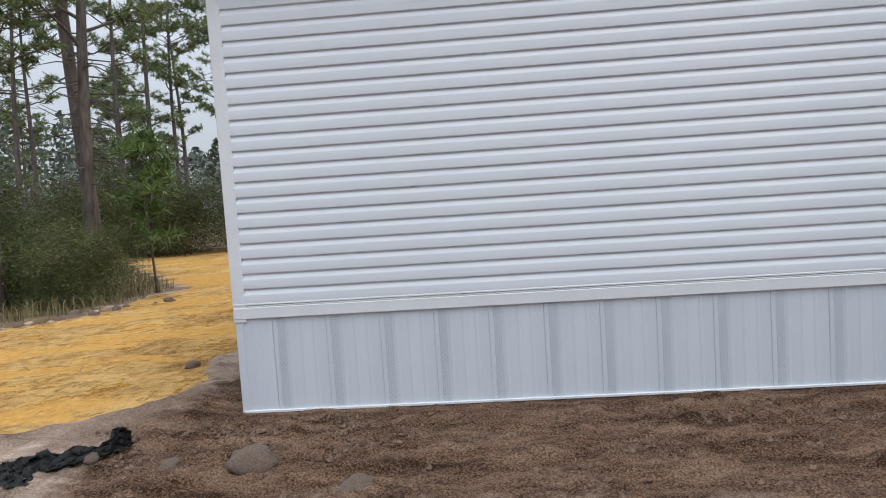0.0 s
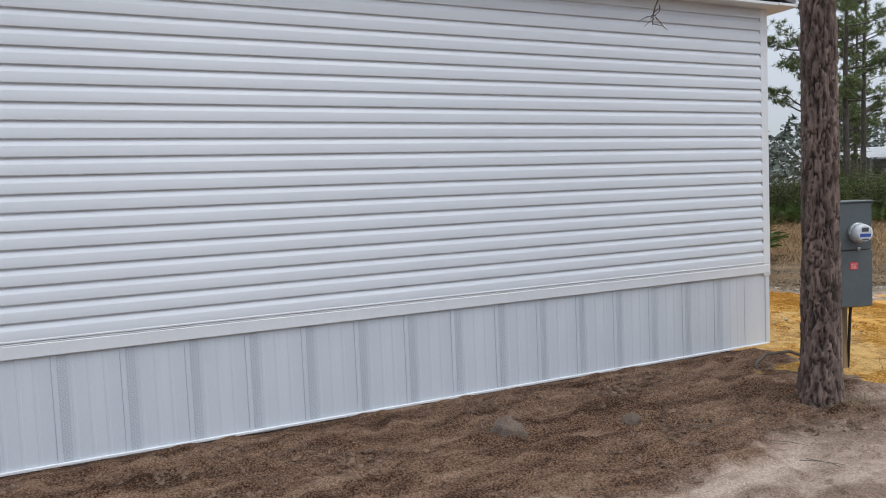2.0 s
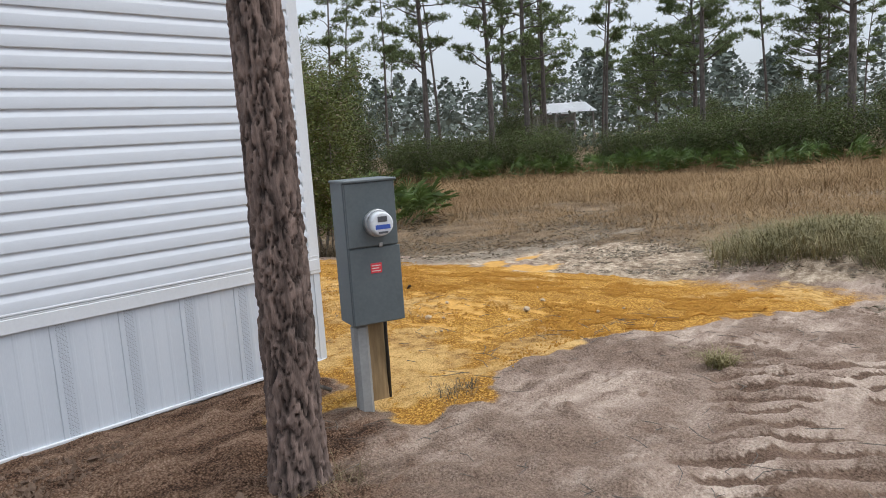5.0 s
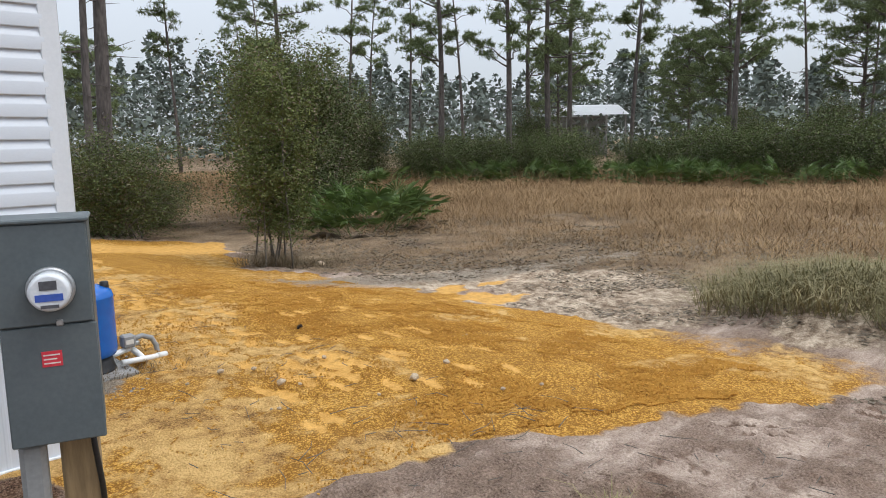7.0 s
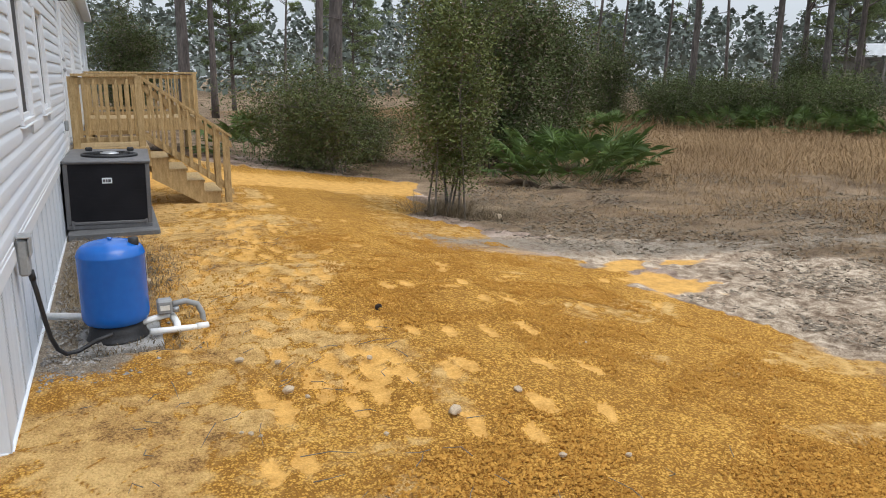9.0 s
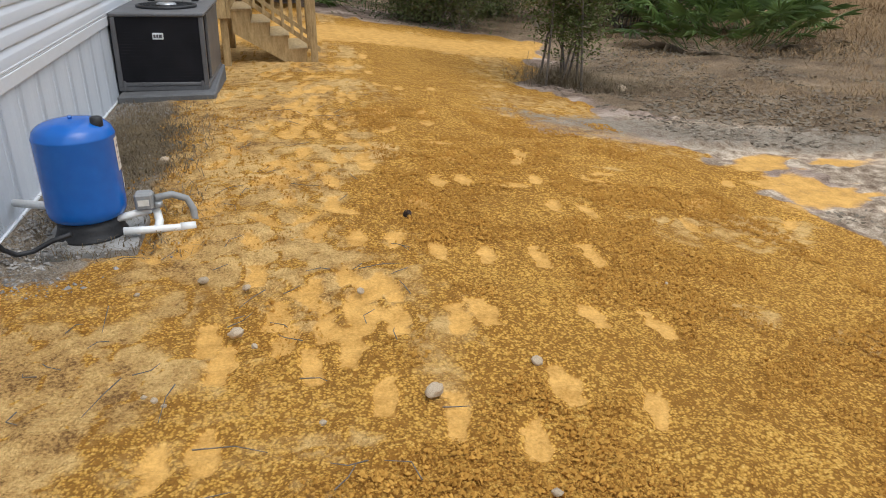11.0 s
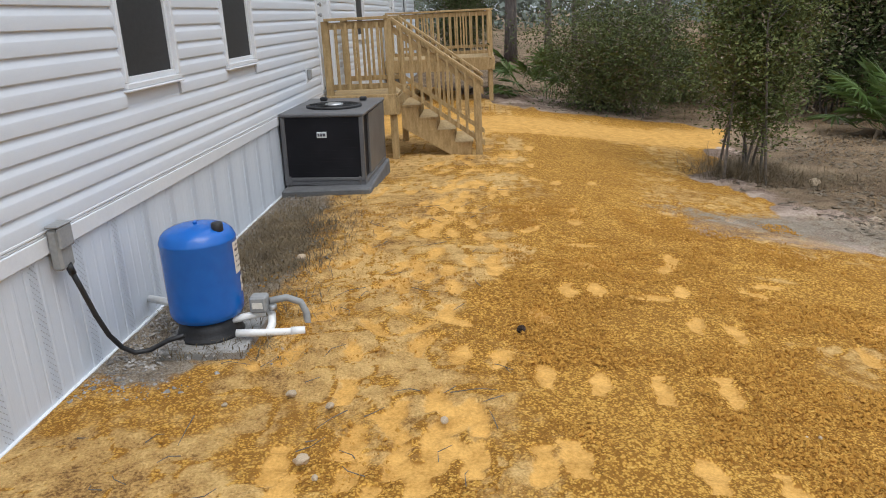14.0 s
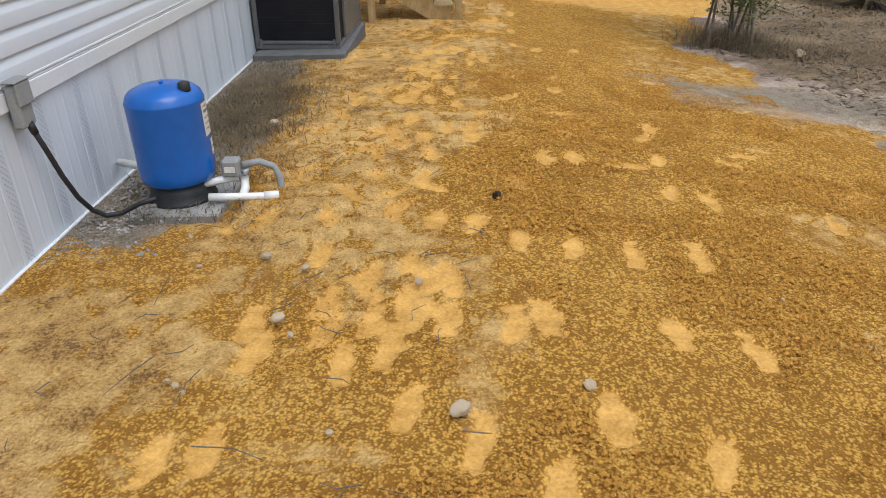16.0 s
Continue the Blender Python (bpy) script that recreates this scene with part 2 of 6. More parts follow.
def inside(poly, x, y):
    """Signed distance to a polygon, positive within."""
    d = np.full(np.shape(x), 1e9)
    odd = np.zeros(np.shape(x), bool)
    n = len(poly)
    for i in range(n):
        (ax, ay), (bx, by) = poly[i], poly[(i + 1) % n]
        ex, ey = bx - ax, by - ay
        t = np.clip(((x - ax) * ex + (y - ay) * ey) / (ex * ex + ey * ey), 0, 1)
        d = np.minimum(d, np.hypot(x - ax - t * ex, y - ay - t * ey))
        if ay != by:
            odd ^= ((ay > y) != (by > y)) & (x < ex * (y - ay) / ey + ax)
    return np.where(odd, d, -d)


FILL_EAST = [(7.5, 5.6), (7.2, 5.0), (6.85, 4.5), (6.8, 3.8), (7.0, 3.38), (7.75, 3.4), (8.4, 3.8), (9.1, 3.75), (9.75, 3.5), (10.9, 3.3), (11.6, 3.0), (13.4, 2.6), (13.9, 3.5), (13.7, 4.8), (13.5, 6.0), (13.1, 7.0), (13.35, 8.8), (12.8, 10.5), (12.5, 12.5), (12.9, 13.4), (14.7, 17.3), (13.5, 17.7), (12.3, 17.7), (11.3, 17.7), (10.0, 18.9), (7.0, 26.0)]
SPILL = [(13.3, 9.1), (15.4, 8.75), (15.0, 8.3), (14.2, 7.9), (14.6, 7.5), (13.3, 7.3)]
FILL_WEST = [(-1.0, 9.0), (-2.2, 7.6), (-2.3, 5.6), (-3.4, 4.7), (-8.0, 3.6), (-16, 2.0), (-18, 7.0), (-8.0, 9.6), (-5.9, 11.6), (-5.6, 14.2), (-9.5, 20.0), (-12, 25.0), (-4.0, 30.0), (-1.0, 30.0)]

# ---- ground ----
PRINTS = [(10.60, 6.20), (10.94, 6.21), (10.64, 5.49), (10.96, 5.43), (10.28, 4.92), (10.10, 5.51), (10.31, 6.23), (11.92, 6.84), (11.21, 6.93), (10.29, 7.53), (10.49, 7.56), (11.06, 7.63), (11.16, 8.36), (9.46, 5.30), (9.69, 5.50), (9.96, 5.46), (10.60, 4.74), (9.56, 4.95), (9.80, 4.79), (8.89, 4.74), (8.74, 4.69), (10.06, 4.63), (9.29, 5.20), (9.32, 5.86), (9.66, 5.89)]


def graded(bands, far):
    """Coordinates: even steps within each band (from, to, step), then growing ones out to far on both sides."""
    mid = np.concatenate([np.arange(lo, hi - step / 2, step) for lo, hi, step in bands] + [[bands[-1][1]]])
    up, down = [], []
    s, v = bands[-1][2], bands[-1][1]
    while v < far:
        s = min(s * 1.12, 90)
        v += s
        up.append(v)
    s, v = bands[0][2], bands[0][0]
    while v > -far:
        s = min(s * 1.12, 90)
        v -= s
        down.append(v)
    return np.concatenate([down[::-1], mid, up])


def build_ground():
    xs, ys = graded([(-3.6, 7.6, 0.042), (7.6, 12.0, 0.021), (12.0, 13.8, 0.042)], 900), graded([(0.9, 3.4, 0.036), (3.4, 9.0, 0.021), (9.0, 12.0, 0.042)], 900)
    x, y = np.meshgrid(xs, ys)
    wob = (fbm(x * 1.1, y * 1.1, 4) - 0.5) * 1.5
    orange = smoothstep(-0.16, 0.16, np.maximum(inside(FILL_EAST, x, y), inside(FILL_WEST, x, y)) + wob * 0.75)
    spill = smoothstep(-0.35, 0.3, inside(SPILL, x, y) + wob * 1.1) * smoothstep(0.36, 0.5, fbm(x * 2.2 + 11, y * 3.5, 3))
    orange = np.maximum(orange * (1 - 0.55 * smoothstep(11.3, 13.6, x + wob) * smoothstep(6.2, 4.6, y + wob)), spill * 0.62)
    tongue = smoothstep(0.1, -0.12, np.hypot((x - 12.9) * 0.45, (y - 9.6) * 1.5) - 0.75 + wob * 0.6)
    brown = smoothstep(1.4, 4.2, y + wob * 1.6) * smoothstep(8.4, 5.4, x + wob * 1.8) * smoothstep(-2.7, -1.3, x + wob * 0.6) * (1 - orange)
    brown = np.maximum(brown, smoothstep(3.7, 4.5, y + wob * 0.5) * smoothstep(8.0, 7.2, x + wob * 0.4) * smoothstep(-2.7, -1.3, x + wob * 0.6) * (1 - orange))
    pale = smoothstep(3.6, 1.8, np.hypot((x - 16.0) * 0.80, (y - 7.0) * 0.85) + wob * 3.4) * (1 - orange)
    pale = np.maximum(pale, 0.75 * smoothstep(1.1, 0.5, np.abs(x - 14.9 - 0.2 * (y - 4)) + wob * 1.2) * smoothstep(1, 3, y) * smoothstep(10.6, 8.8, y) * (1 - orange))
    verge = 16.2 - 3.0 * smoothstep(7.8, 11.0, y)
    field = smoothstep(-0.7, 0.9, x - verge + wob * 1.8) * (1 - orange)
    field = np.maximum(field, smoothstep(20, 22, y + wob * 2) * (1 - orange))
    field = np.maximum(field, smoothstep(-5.5, -7, x + wob) * (1 - orange))
    field = np.maximum(field, smoothstep(-12, -25, y))
    # trodden places: smooth and lighter
    smooth = np.zeros_like(x)
    dent = np.zeros_like(x)
    rnd = random.Random(5)
    prints = [(px, py, 1.45 + rnd.uniform(-0.2, 0.25)) for px, py in PRINTS]
    for k in range(150):
        v = rnd.uniform(5.2, 13.5)
        prints.append((9.25 + 0.07 * (v - 6) + rnd.gauss(0, 0.38), v, 1.5 + rnd.gauss(0, 0.35)))
    for k in range(14):
        prints.append((rnd.uniform(10.4, 13.0), rnd.uniform(6.8, 10.0), rnd.uniform(0, 3.1)))
    for px, py, a in prints:
        near = (np.abs(xs - px) < 0.4).nonzero()[0], (np.abs(ys - py) < 0.4).nonzero()[0]
        if not len(near[0]) or not len(near[1]):
            continue
        sl = np.ix_(near[1], near[0])
        u, v = (x[sl] - px) * math.cos(a) + (y[sl] - py) * math.sin(a), -(x[sl] - px) * math.sin(a) + (y[sl] - py) * math.cos(a)
        waist = 0.050 + 0.012 * np.cos(u * 30)
        d = np.maximum(np.abs(u) - 0.135, np.abs(v) - waist) + (fbm(x[sl] * 14, y[sl] * 14, 3) - 0.5) * 0.07
        foot = smoothstep(0.012, -0.016, d) * (0.72 + 0.28 * smoothstep(-0.2, 0.3, np.sin(u * 52)))
        smooth[sl] = np.maximum(smooth[sl], foot)
        dent[sl] = np.maximum(dent[sl], foot)
    # loose sand beside the house, swept smooth in patches
    sweep = (0.35 + 0.65 * smoothstep(0.36, 0.56, fbm(x * 1.7 + 3, y * 1.7 + 8, 4))) * smoothstep(10.3, 8.7, x + wob * 1.5 - 0.05 * y) * smoothstep(3.1, 4.1, y + wob)
    sweep = np.maximum(sweep, smoothstep(-1.5, -2.5, x))
    sweep = np.maximum(sweep, 0.55 * smoothstep(0.44, 0.60, fbm(x * 1.2 + 40, y * 1.9, 4)) * smoothstep(10.8, 12.0, x + wob))
    smooth = np.maximum(smooth, spill * 0.8)
    smooth = np.maximum(smooth, smoothstep(14.4, 15.2, y + wob * 0.5) * smoothstep(17.4, 16.6, y + wob * 0.5) * 0.95)
    smooth = np.maximum(smooth, 0.7 * smoothstep(-2, -3.2, x) * smoothstep(0.45, 0.6, fbm(x * 0.9, y * 2.4, 4)))
    grey = 0.62 * smoothstep(0.95, 0.0, np.abs((y - 9.9) + 0.25 * (x - 12.2)) + wob * 0.5) * smoothstep(10.6, 12.2, x + wob)
    strip = smoothstep(8.45, 8.05, x + wob * 0.35) * smoothstep(5.9, 6.6, y + wob) * smoothstep(10.6, 9.9, y) * smoothstep(7.3, 7.5, x)
    z = base_height(x, y)
    # the trodden strip beside the house breaks up into flat plates with crumbs between them
    plate = np.abs(fbm(x * 4.2 + 60, y * 4.2, 3) - 0.5)
    sweep = sweep * smoothstep(0.012, 0.05, plate + 0.02 * (1 - smoothstep(4.5, 6.5, y)))
    hug = np.exp(-np.maximum(0, np.maximum(np.maximum(WEST - x, x - EAST), SOUTH - y)) / 0.25)
    z = z + (fbm(x * 0.9, y * 0.9, 4) - 0.5) * 0.085 * (1 - 0.8 * hug)
    fine = 1 - smoothstep(20, 60, np.hypot(x - 6, y - 6))
    clod = np.maximum(fbm(x * 6.5, y * 6.5, 3) - 0.47, 0) * 0.11 + (fbm(x * 17, y * 17, 2) - 0.5) * 0.012
    lump = np.abs(fbm(x * 2.6 + 5, y * 2.6, 3) - 0.5) * 0.16 + np.maximum(fbm(x * 9 + 7, y * 9, 2) - 0.55, 0) * 0.09
    bare = (1 - orange) * (1 - brown)
    z = z + (clod + lump * (0.55 * bare + 0.6 * brown) * 0.8) * fine * (1 - 0.85 * smooth) * (0.5 + 0.8 * brown + 0.6 * bare) * (1 - 0.7 * hug)
    z = z - 0.022 * hug * brown + 0.050 * (fbm(x * 1.5 + 70, y * 5.5, 4) - 0.5) * brown * (1 - hug)
    z = z - dent * 0.016
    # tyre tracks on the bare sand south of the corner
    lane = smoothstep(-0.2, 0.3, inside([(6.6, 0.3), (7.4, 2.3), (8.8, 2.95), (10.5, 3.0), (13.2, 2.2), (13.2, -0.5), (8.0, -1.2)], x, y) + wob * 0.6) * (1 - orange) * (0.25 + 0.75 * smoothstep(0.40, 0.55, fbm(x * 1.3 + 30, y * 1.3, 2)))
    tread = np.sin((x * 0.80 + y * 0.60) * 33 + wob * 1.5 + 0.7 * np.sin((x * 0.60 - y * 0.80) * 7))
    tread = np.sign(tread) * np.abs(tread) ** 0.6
    # shade of the tread grooves put into the colour, plus dark streaks on sand
    groove_shade_streaks = lane * smoothstep(0.2, -0.6, tread) * 0.95
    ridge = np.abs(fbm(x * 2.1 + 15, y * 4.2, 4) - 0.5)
    groove_shade_streaks = np.maximum(groove_shade_streaks, 0.62 * smoothstep(0.035, 0.0, ridge) * bare)
    z = z + lane * (tread * 0.017 - 0.006)
    lane2 = smoothstep(0.30, 0.22, np.abs(y - 15.2 + 0.06 * (x - 11))) + smoothstep(0.25, 0.18, np.abs(y - 16.3 + 0.06 * (x - 11)))
    z = z + lane2 * smoothstep(9.6, 10.6, x) * np.sin(x * 26) * 0.012
    z = np.where((x > WEST + 0.05) & (x < EAST - 0.05) & (y > SOUTH + 0.05) & (y < NORTH - 0.05), 0.10, z)
    bed = smoothstep(0.10, 0.02, np.maximum(np.abs(x - 8.145) - 0.29, np.abs(y - 6.82) - 0.29))
    z = np.where(bed > 0, z * (1 - bed) + np.minimum(z, 0.135) * bed, z)
    n, w = x.shape
    idx = np.arange(n * w).reshape(n, w)
    faces = np.stack([idx[:-1, :-1], idx[:-1, 1:], idx[1:, 1:], idx[1:, :-1]], -1).reshape(-1, 4)
    me = bpy.data.meshes.new("ground")
    me.from_pydata(np.stack([x, y, z], -1).reshape(-1, 3).tolist(), [], faces.tolist())
    me.polygons.foreach_set("use_smooth", np.ones(len(me.polygons), bool))
    for name, chans in (("soil_a", (orange * (1 - tongue * 0.5), brown, pale, sweep)), ("soil_b", (field, smooth, np.maximum(grey, strip), groove_shade_streaks))):
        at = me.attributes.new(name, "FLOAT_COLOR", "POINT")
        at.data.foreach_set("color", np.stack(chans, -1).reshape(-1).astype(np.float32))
    ob = new("ground", me)
    return tagged(ob, "sandy ground with orange fill, brown soil and dry field", "ground", kind="structure")


def ground_material():
    m = bpy.data.materials.new("sandy_soil")
    m.use_nodes = True
    nt = m.node_tree
    N, L = nt.nodes.new, nt.links.new
    b = nt.nodes["Principled BSDF"]
    co = N("ShaderNodeTexCoord")

    def tex(scale, detail=6, rough=0.55):
        t = N("ShaderNodeTexNoise")
        t.inputs["Scale"].default_value, t.inputs["Detail"].default_value, t.inputs["Roughness"].default_value = scale, detail, rough
        L(co.outputs["Object"], t.inputs[0])
        return t.outputs[0]

    fine, mid, coarse, grain = tex(70, 4, 0.65), tex(9, 6, 0.6), tex(1.3, 5), tex(230, 3, 0.7)

    def blend(w, a, c):
        t = N("ShaderNodeMix")
        t.data_type = "RGBA"
        L(w, t.inputs[0])
        L(a, t.inputs[6])
        L(c, t.inputs[7])
        return t.outputs[2]

    def weight(v, edge, width=0.18):
        """Roughens a soft mask with noise."""
        a = N("ShaderNodeMath")
        a.operation = "MULTIPLY_ADD"
        L(mid, a.inputs[0])
        a.inputs[1].default_value = edge
        L(v, a.inputs[2])
        r = N("ShaderNodeMapRange")
        r.interpolation_type = "SMOOTHSTEP"
        L(a.outputs[0], r.inputs[0])
        r.inputs[1].default_value, r.inputs[2].default_value = 0.5 + edge * 0.5 - width, 0.5 + edge * 0.5 + width
        return r.outputs[0]

    def sum_(u, v, k):
        a = N("ShaderNodeMath")
        a.operation = "MULTIPLY_ADD"
        L(u, a.inputs[0])
        a.inputs[1].default_value = k
        c = N("ShaderNodeMath")
        c.operation = "MULTIPLY"
        c.inputs[1].default_value = 1 - k
        L(v, c.inputs[0])
        L(c.outputs[0], a.inputs[2])
        return a.outputs[0]

    vor = N("ShaderNodeTexVoronoi")
    vor.inputs["Scale"].default_value = 75
    warp = N("ShaderNodeVectorMath")
    warp.operation = "MULTIPLY_ADD"
    nz = N("ShaderNodeTexNoise")
    nz.inputs["Scale"].default_value = 40
    L(co.outputs["Object"], nz.inputs[0])
    L(nz.outputs["Color"], warp.inputs[0])
    warp.inputs[1].default_value = (0.012, 0.012, 0.012)
    L(co.outputs["Object"], warp.inputs[2])
    L(warp.outputs[0], vor.inputs["Vector"])
    crumb = N("ShaderNodeMapRange")
    crumb.inputs[1].default_value, crumb.inputs[2].default_value = 0.0, 0.75
    crumb.inputs[3].default_value, crumb.inputs[4].default_value = 1.0, 0.0
    L(vor.outputs["Distance"], crumb.inputs[0])
    speck = sum_(fine, mid, 0.6)
    drawn = N("ShaderNodeMapping")
    drawn.inputs["Scale"].default_value = (1.4, 5.5, 3.0)
    L(co.outputs["Object"], drawn.inputs[0])
    band = N("ShaderNodeTexNoise")
    band.inputs["Scale"].default_value, band.inputs["Detail"].default_value, band.inputs["Roughness"].default_value = 1.0, 8, 0.62
    L(drawn.outputs[0], band.inputs[0])
    lump = N("ShaderNodeTexVoronoi")
    lump.inputs["Scale"].default_value = 34
    L(warp.outputs[0], lump.inputs["Vector"])
    clod = N("ShaderNodeMapRange")
    clod.inputs[1].default_value, clod.inputs[2].default_value = 0.0, 0.75
    clod.inputs[3].default_value, clod.inputs[4].default_value = 1.0, 0.0
    L(lump.outputs["Distance"], clod.inputs[0])

    def tone(drive, stops):
        r = ramp(nt, stops)
        L(drive, r.inputs[0])
        return r.outputs[0]

    sa, sb = N("ShaderNodeAttribute"), N("ShaderNodeAttribute")
    sa.attribute_name, sb.attribute_name = "soil_a", "soil_b"
    qa, qb = N("ShaderNodeSeparateColor"), N("ShaderNodeSeparateColor")
    L(sa.outputs["Color"], qa.inputs[0])
    L(sb.outputs["Color"], qb.inputs[0])
    pink = tone(sum_(speck, band.outputs[0], 0.55), [(0.37, (0.13, 0.085, 0.062)), (0.48, (0.40, 0.295, 0.23)), (0.60, (0.66, 0.53, 0.43))])
    col = blend(weight(coarse, 0.4, 0.1), pink, tone(speck, [(0.36, (0.10, 0.063, 0.043)), (0.62, (0.37, 0.265, 0.20))]))
    # dark brown tone that paints the groove shade and the streaks
    groove_shade_streaks = tone(speck, [(0.38, (0.10, 0.062, 0.042)), (0.60, (0.27, 0.18, 0.13))])
    col = blend(weight(sb.outputs["Alpha"], 0.5), col, groove_shade_streaks)
    brown = tone(sum_(sum_(crumb.outputs[0], fine, 0.4), band.outputs[0], 0.45), [(0.37, (0.040, 0.021, 0.012)), (0.45, (0.145, 0.082, 0.051)), (0.54, (0.265, 0.170, 0.115)), (0.64, (0.40, 0.275, 0.20))])
    col = blend(weight(qa.outputs[1], 0.7), col, brown)
    litter = tone(sum_(sum_(fine, mid, 0.4), coarse, 0.85), [(0.40, (0.17, 0.115, 0.075)), (0.49, (0.38, 0.285, 0.20)), (0.61, (0.74, 0.61, 0.46))])
    col = blend(weight(qa.outputs[2], 0.9), col, litter)
    straw = tone(sum_(fine, coarse, 0.6), [(0.39, (0.08, 0.052, 0.032)), (0.5, (0.205, 0.142, 0.088)), (0.62, (0.38, 0.28, 0.18))])
    col = blend(weight(qb.outputs[0], 0.6), col, straw)
    # gaps between crumbs fall on the dark stop: crevice shade held in the colour
    rough_orange = tone(sum_(sum_(sum_(crumb.outputs[0], clod.outputs[0], 0.6), fine, 0.6), sum_(mid, coarse, 0.6), 0.7), [(0.39, (0.32, 0.145, 0.025)), (0.46, (0.60, 0.315, 0.060)), (0.55, (0.74, 0.415, 0.092)), (0.68, (0.90, 0.57, 0.17))])
    smooth_orange = tone(sum_(fine, mid, 0.5), [(0.38, (0.42, 0.22, 0.052)), (0.60, (0.67, 0.38, 0.108))])
    tan = tone(sum_(sum_(fine, mid, 0.5), coarse, 0.7), [(0.395, (0.20, 0.10, 0.034)), (0.465, (0.52, 0.30, 0.10)), (0.57, (0.76, 0.49, 0.19))])
    swept = blend(weight(sa.outputs["Alpha"], 0.9, 0.24), rough_orange, tan)
    orange = blend(weight(qb.outputs[1], 0.6, 0.20), swept, smooth_orange)
    col = blend(weight(qa.outputs[0], 0.35, 0.12), col, orange)
    grey = tone(speck, [(0.34, (0.13, 0.10, 0.075)), (0.5, (0.29, 0.235, 0.175)), (0.66, (0.46, 0.40, 0.32))])
    col = blend(weight(qb.outputs[2], 0.9), col, grey)
    L(col, b.inputs["Base Color"])
    b.inputs["Roughness"].default_value, b.inputs["Specular IOR Level"].default_value = 0.95, 0.15
    h = sum_(sum_(crumb.outputs[0], clod.outputs[0], 0.55), sum_(fine, grain, 0.6), 0.55)
    k = N("ShaderNodeMath")
    k.operation = "MULTIPLY_ADD"
    L(qb.outputs[1], k.inputs[0])
    k.inputs[1].default_value, k.inputs[2].default_value = -0.75, 1.0
    bp = N("ShaderNodeBump")
    bp.inputs["Distance"].default_value = 0.042
    L(k.outputs[0], bp.inputs["Strength"])
    L(h, bp.inputs["Height"])
    L(bp.outputs[0], b.inputs["Normal"])
    return m


ground = build_ground()
ground.data.materials.append(ground_material())

# ---- house ----
FLOOR, COURSE, EAVE = 0.90, 0.1143, 3.53
TRIM_TOP = FLOOR + 0.113


def wall_boxes(bm, u0, u1, z0, z1, holes, put):
    """Fills a wall with boxes round its openings; put(bm, u0, u1, z0, z1) adds one."""
    us = sorted({u0, u1, *[h[0] for h in holes], *[h[1] for h in holes]})
    for a, c in zip(us, us[1:]):
        cuts = sorted((h[2], h[3]) for h in holes if h[0] <= a and h[1] >= c)
        z = z0
        for lo, hi in cuts:
            if lo > z:
                put(bm, a, c, z, lo)
            z = hi
        if z < z1:
            put(bm, a, c, z, z1)


def clear_spans(u0, u1, z, holes, grow):
    spans = [(u0, u1)]
    for h in holes:
        if h[2] - grow < z + COURSE * 0.9 and h[3] + grow > z + COURSE * 0.1:
            spans = [s for a, c in spans for s in ((a, min(c, h[0] - grow)), (max(a, h[1] + grow), c)) if s[1] - s[0] > 0.02]
    return spans


PROFILE = [(0.0, -0.005), (0.0165, -0.006), (0.0185, -0.002), (0.0208, 0.059), (0.0190, 0.065), (0.0095, 0.084), (0.0040, 0.098), (0.0020, 0.1143)]


def siding_course(length):
    """One moulded lap course: x along the wall, -y outwards."""
    bm = bmesh.new()
    ends = [[bm.verts.new((u, -o, z)) for o, z in PROFILE] for u in (0, length)]
    for i in range(len(PROFILE) - 1):
        f = bm.faces.new((ends[0][i], ends[1][i], ends[1][i + 1], ends[0][i + 1]))
        f.smooth = 2 <= i
    for e in ends:
        bm.faces.new(e + [bm.verts.new((e[0].co.x, 0, COURSE))])
    bm.normal_update()
    for e in bm.edges:
        if len(e.link_faces) == 2 and e.link_faces[0].normal.angle(e.link_faces[1].normal) > 0.7:
            e.smooth = False
    return mesh_of(bm, M["vinyl"], "siding_course")


COURSES = {}


def side_wall(wall, m, length, holes, top):
    """Siding courses as parts of a wall; m takes wall coordinates (x along, -y out) to the world."""
    z = TRIM_TOP
    while z < top - 0.03:
        for a, c in clear_spans(0.055, length - 0.055, z, holes, 0.035):
            key = round(c - a, 2)
            if key not in COURSES:
                COURSES[key] = siding_course(c - a)
            shared("siding_course", COURSES[key], wall, m @ Matrix.Translation((a, -0.002, z)))
        z += COURSE


def skirt_panel():
    """A ribbed skirting panel 0.406 m wide, x along, -y out."""
    bm = bmesh.new()
    w, h = 0.406, FLOOR - 0.17
    prof = [(0, 0.0025), (0.004, 0.007), (0.030, 0.0075), (0.034, 0.004), (0.105, 0.004), (0.112, 0.0058), (0.126, 0.0058), (0.133, 0.004), (0.205, 0.004), (0.212, 0.0058), (0.226, 0.0058), (0.233, 0.004), (0.300, 0.004), (0.307, 0.0058), (0.321, 0.0058), (0.328, 0.004), (0.398, 0.004), (0.405, 0.0025)]
    lo = [bm.verts.new((u, -o, 0)) for u, o in prof]
    hi = [bm.verts.new((u, -o, h)) for u, o in prof]
    for i in range(len(prof) - 1):
        bm.faces.new((lo[i], lo[i + 1], hi[i + 1], hi[i]))
    bm.faces.new(lo[::-1] + [])
    bm.faces.new(hi)
    return mesh_of(bm, M["skirt"], "skirting_panel")


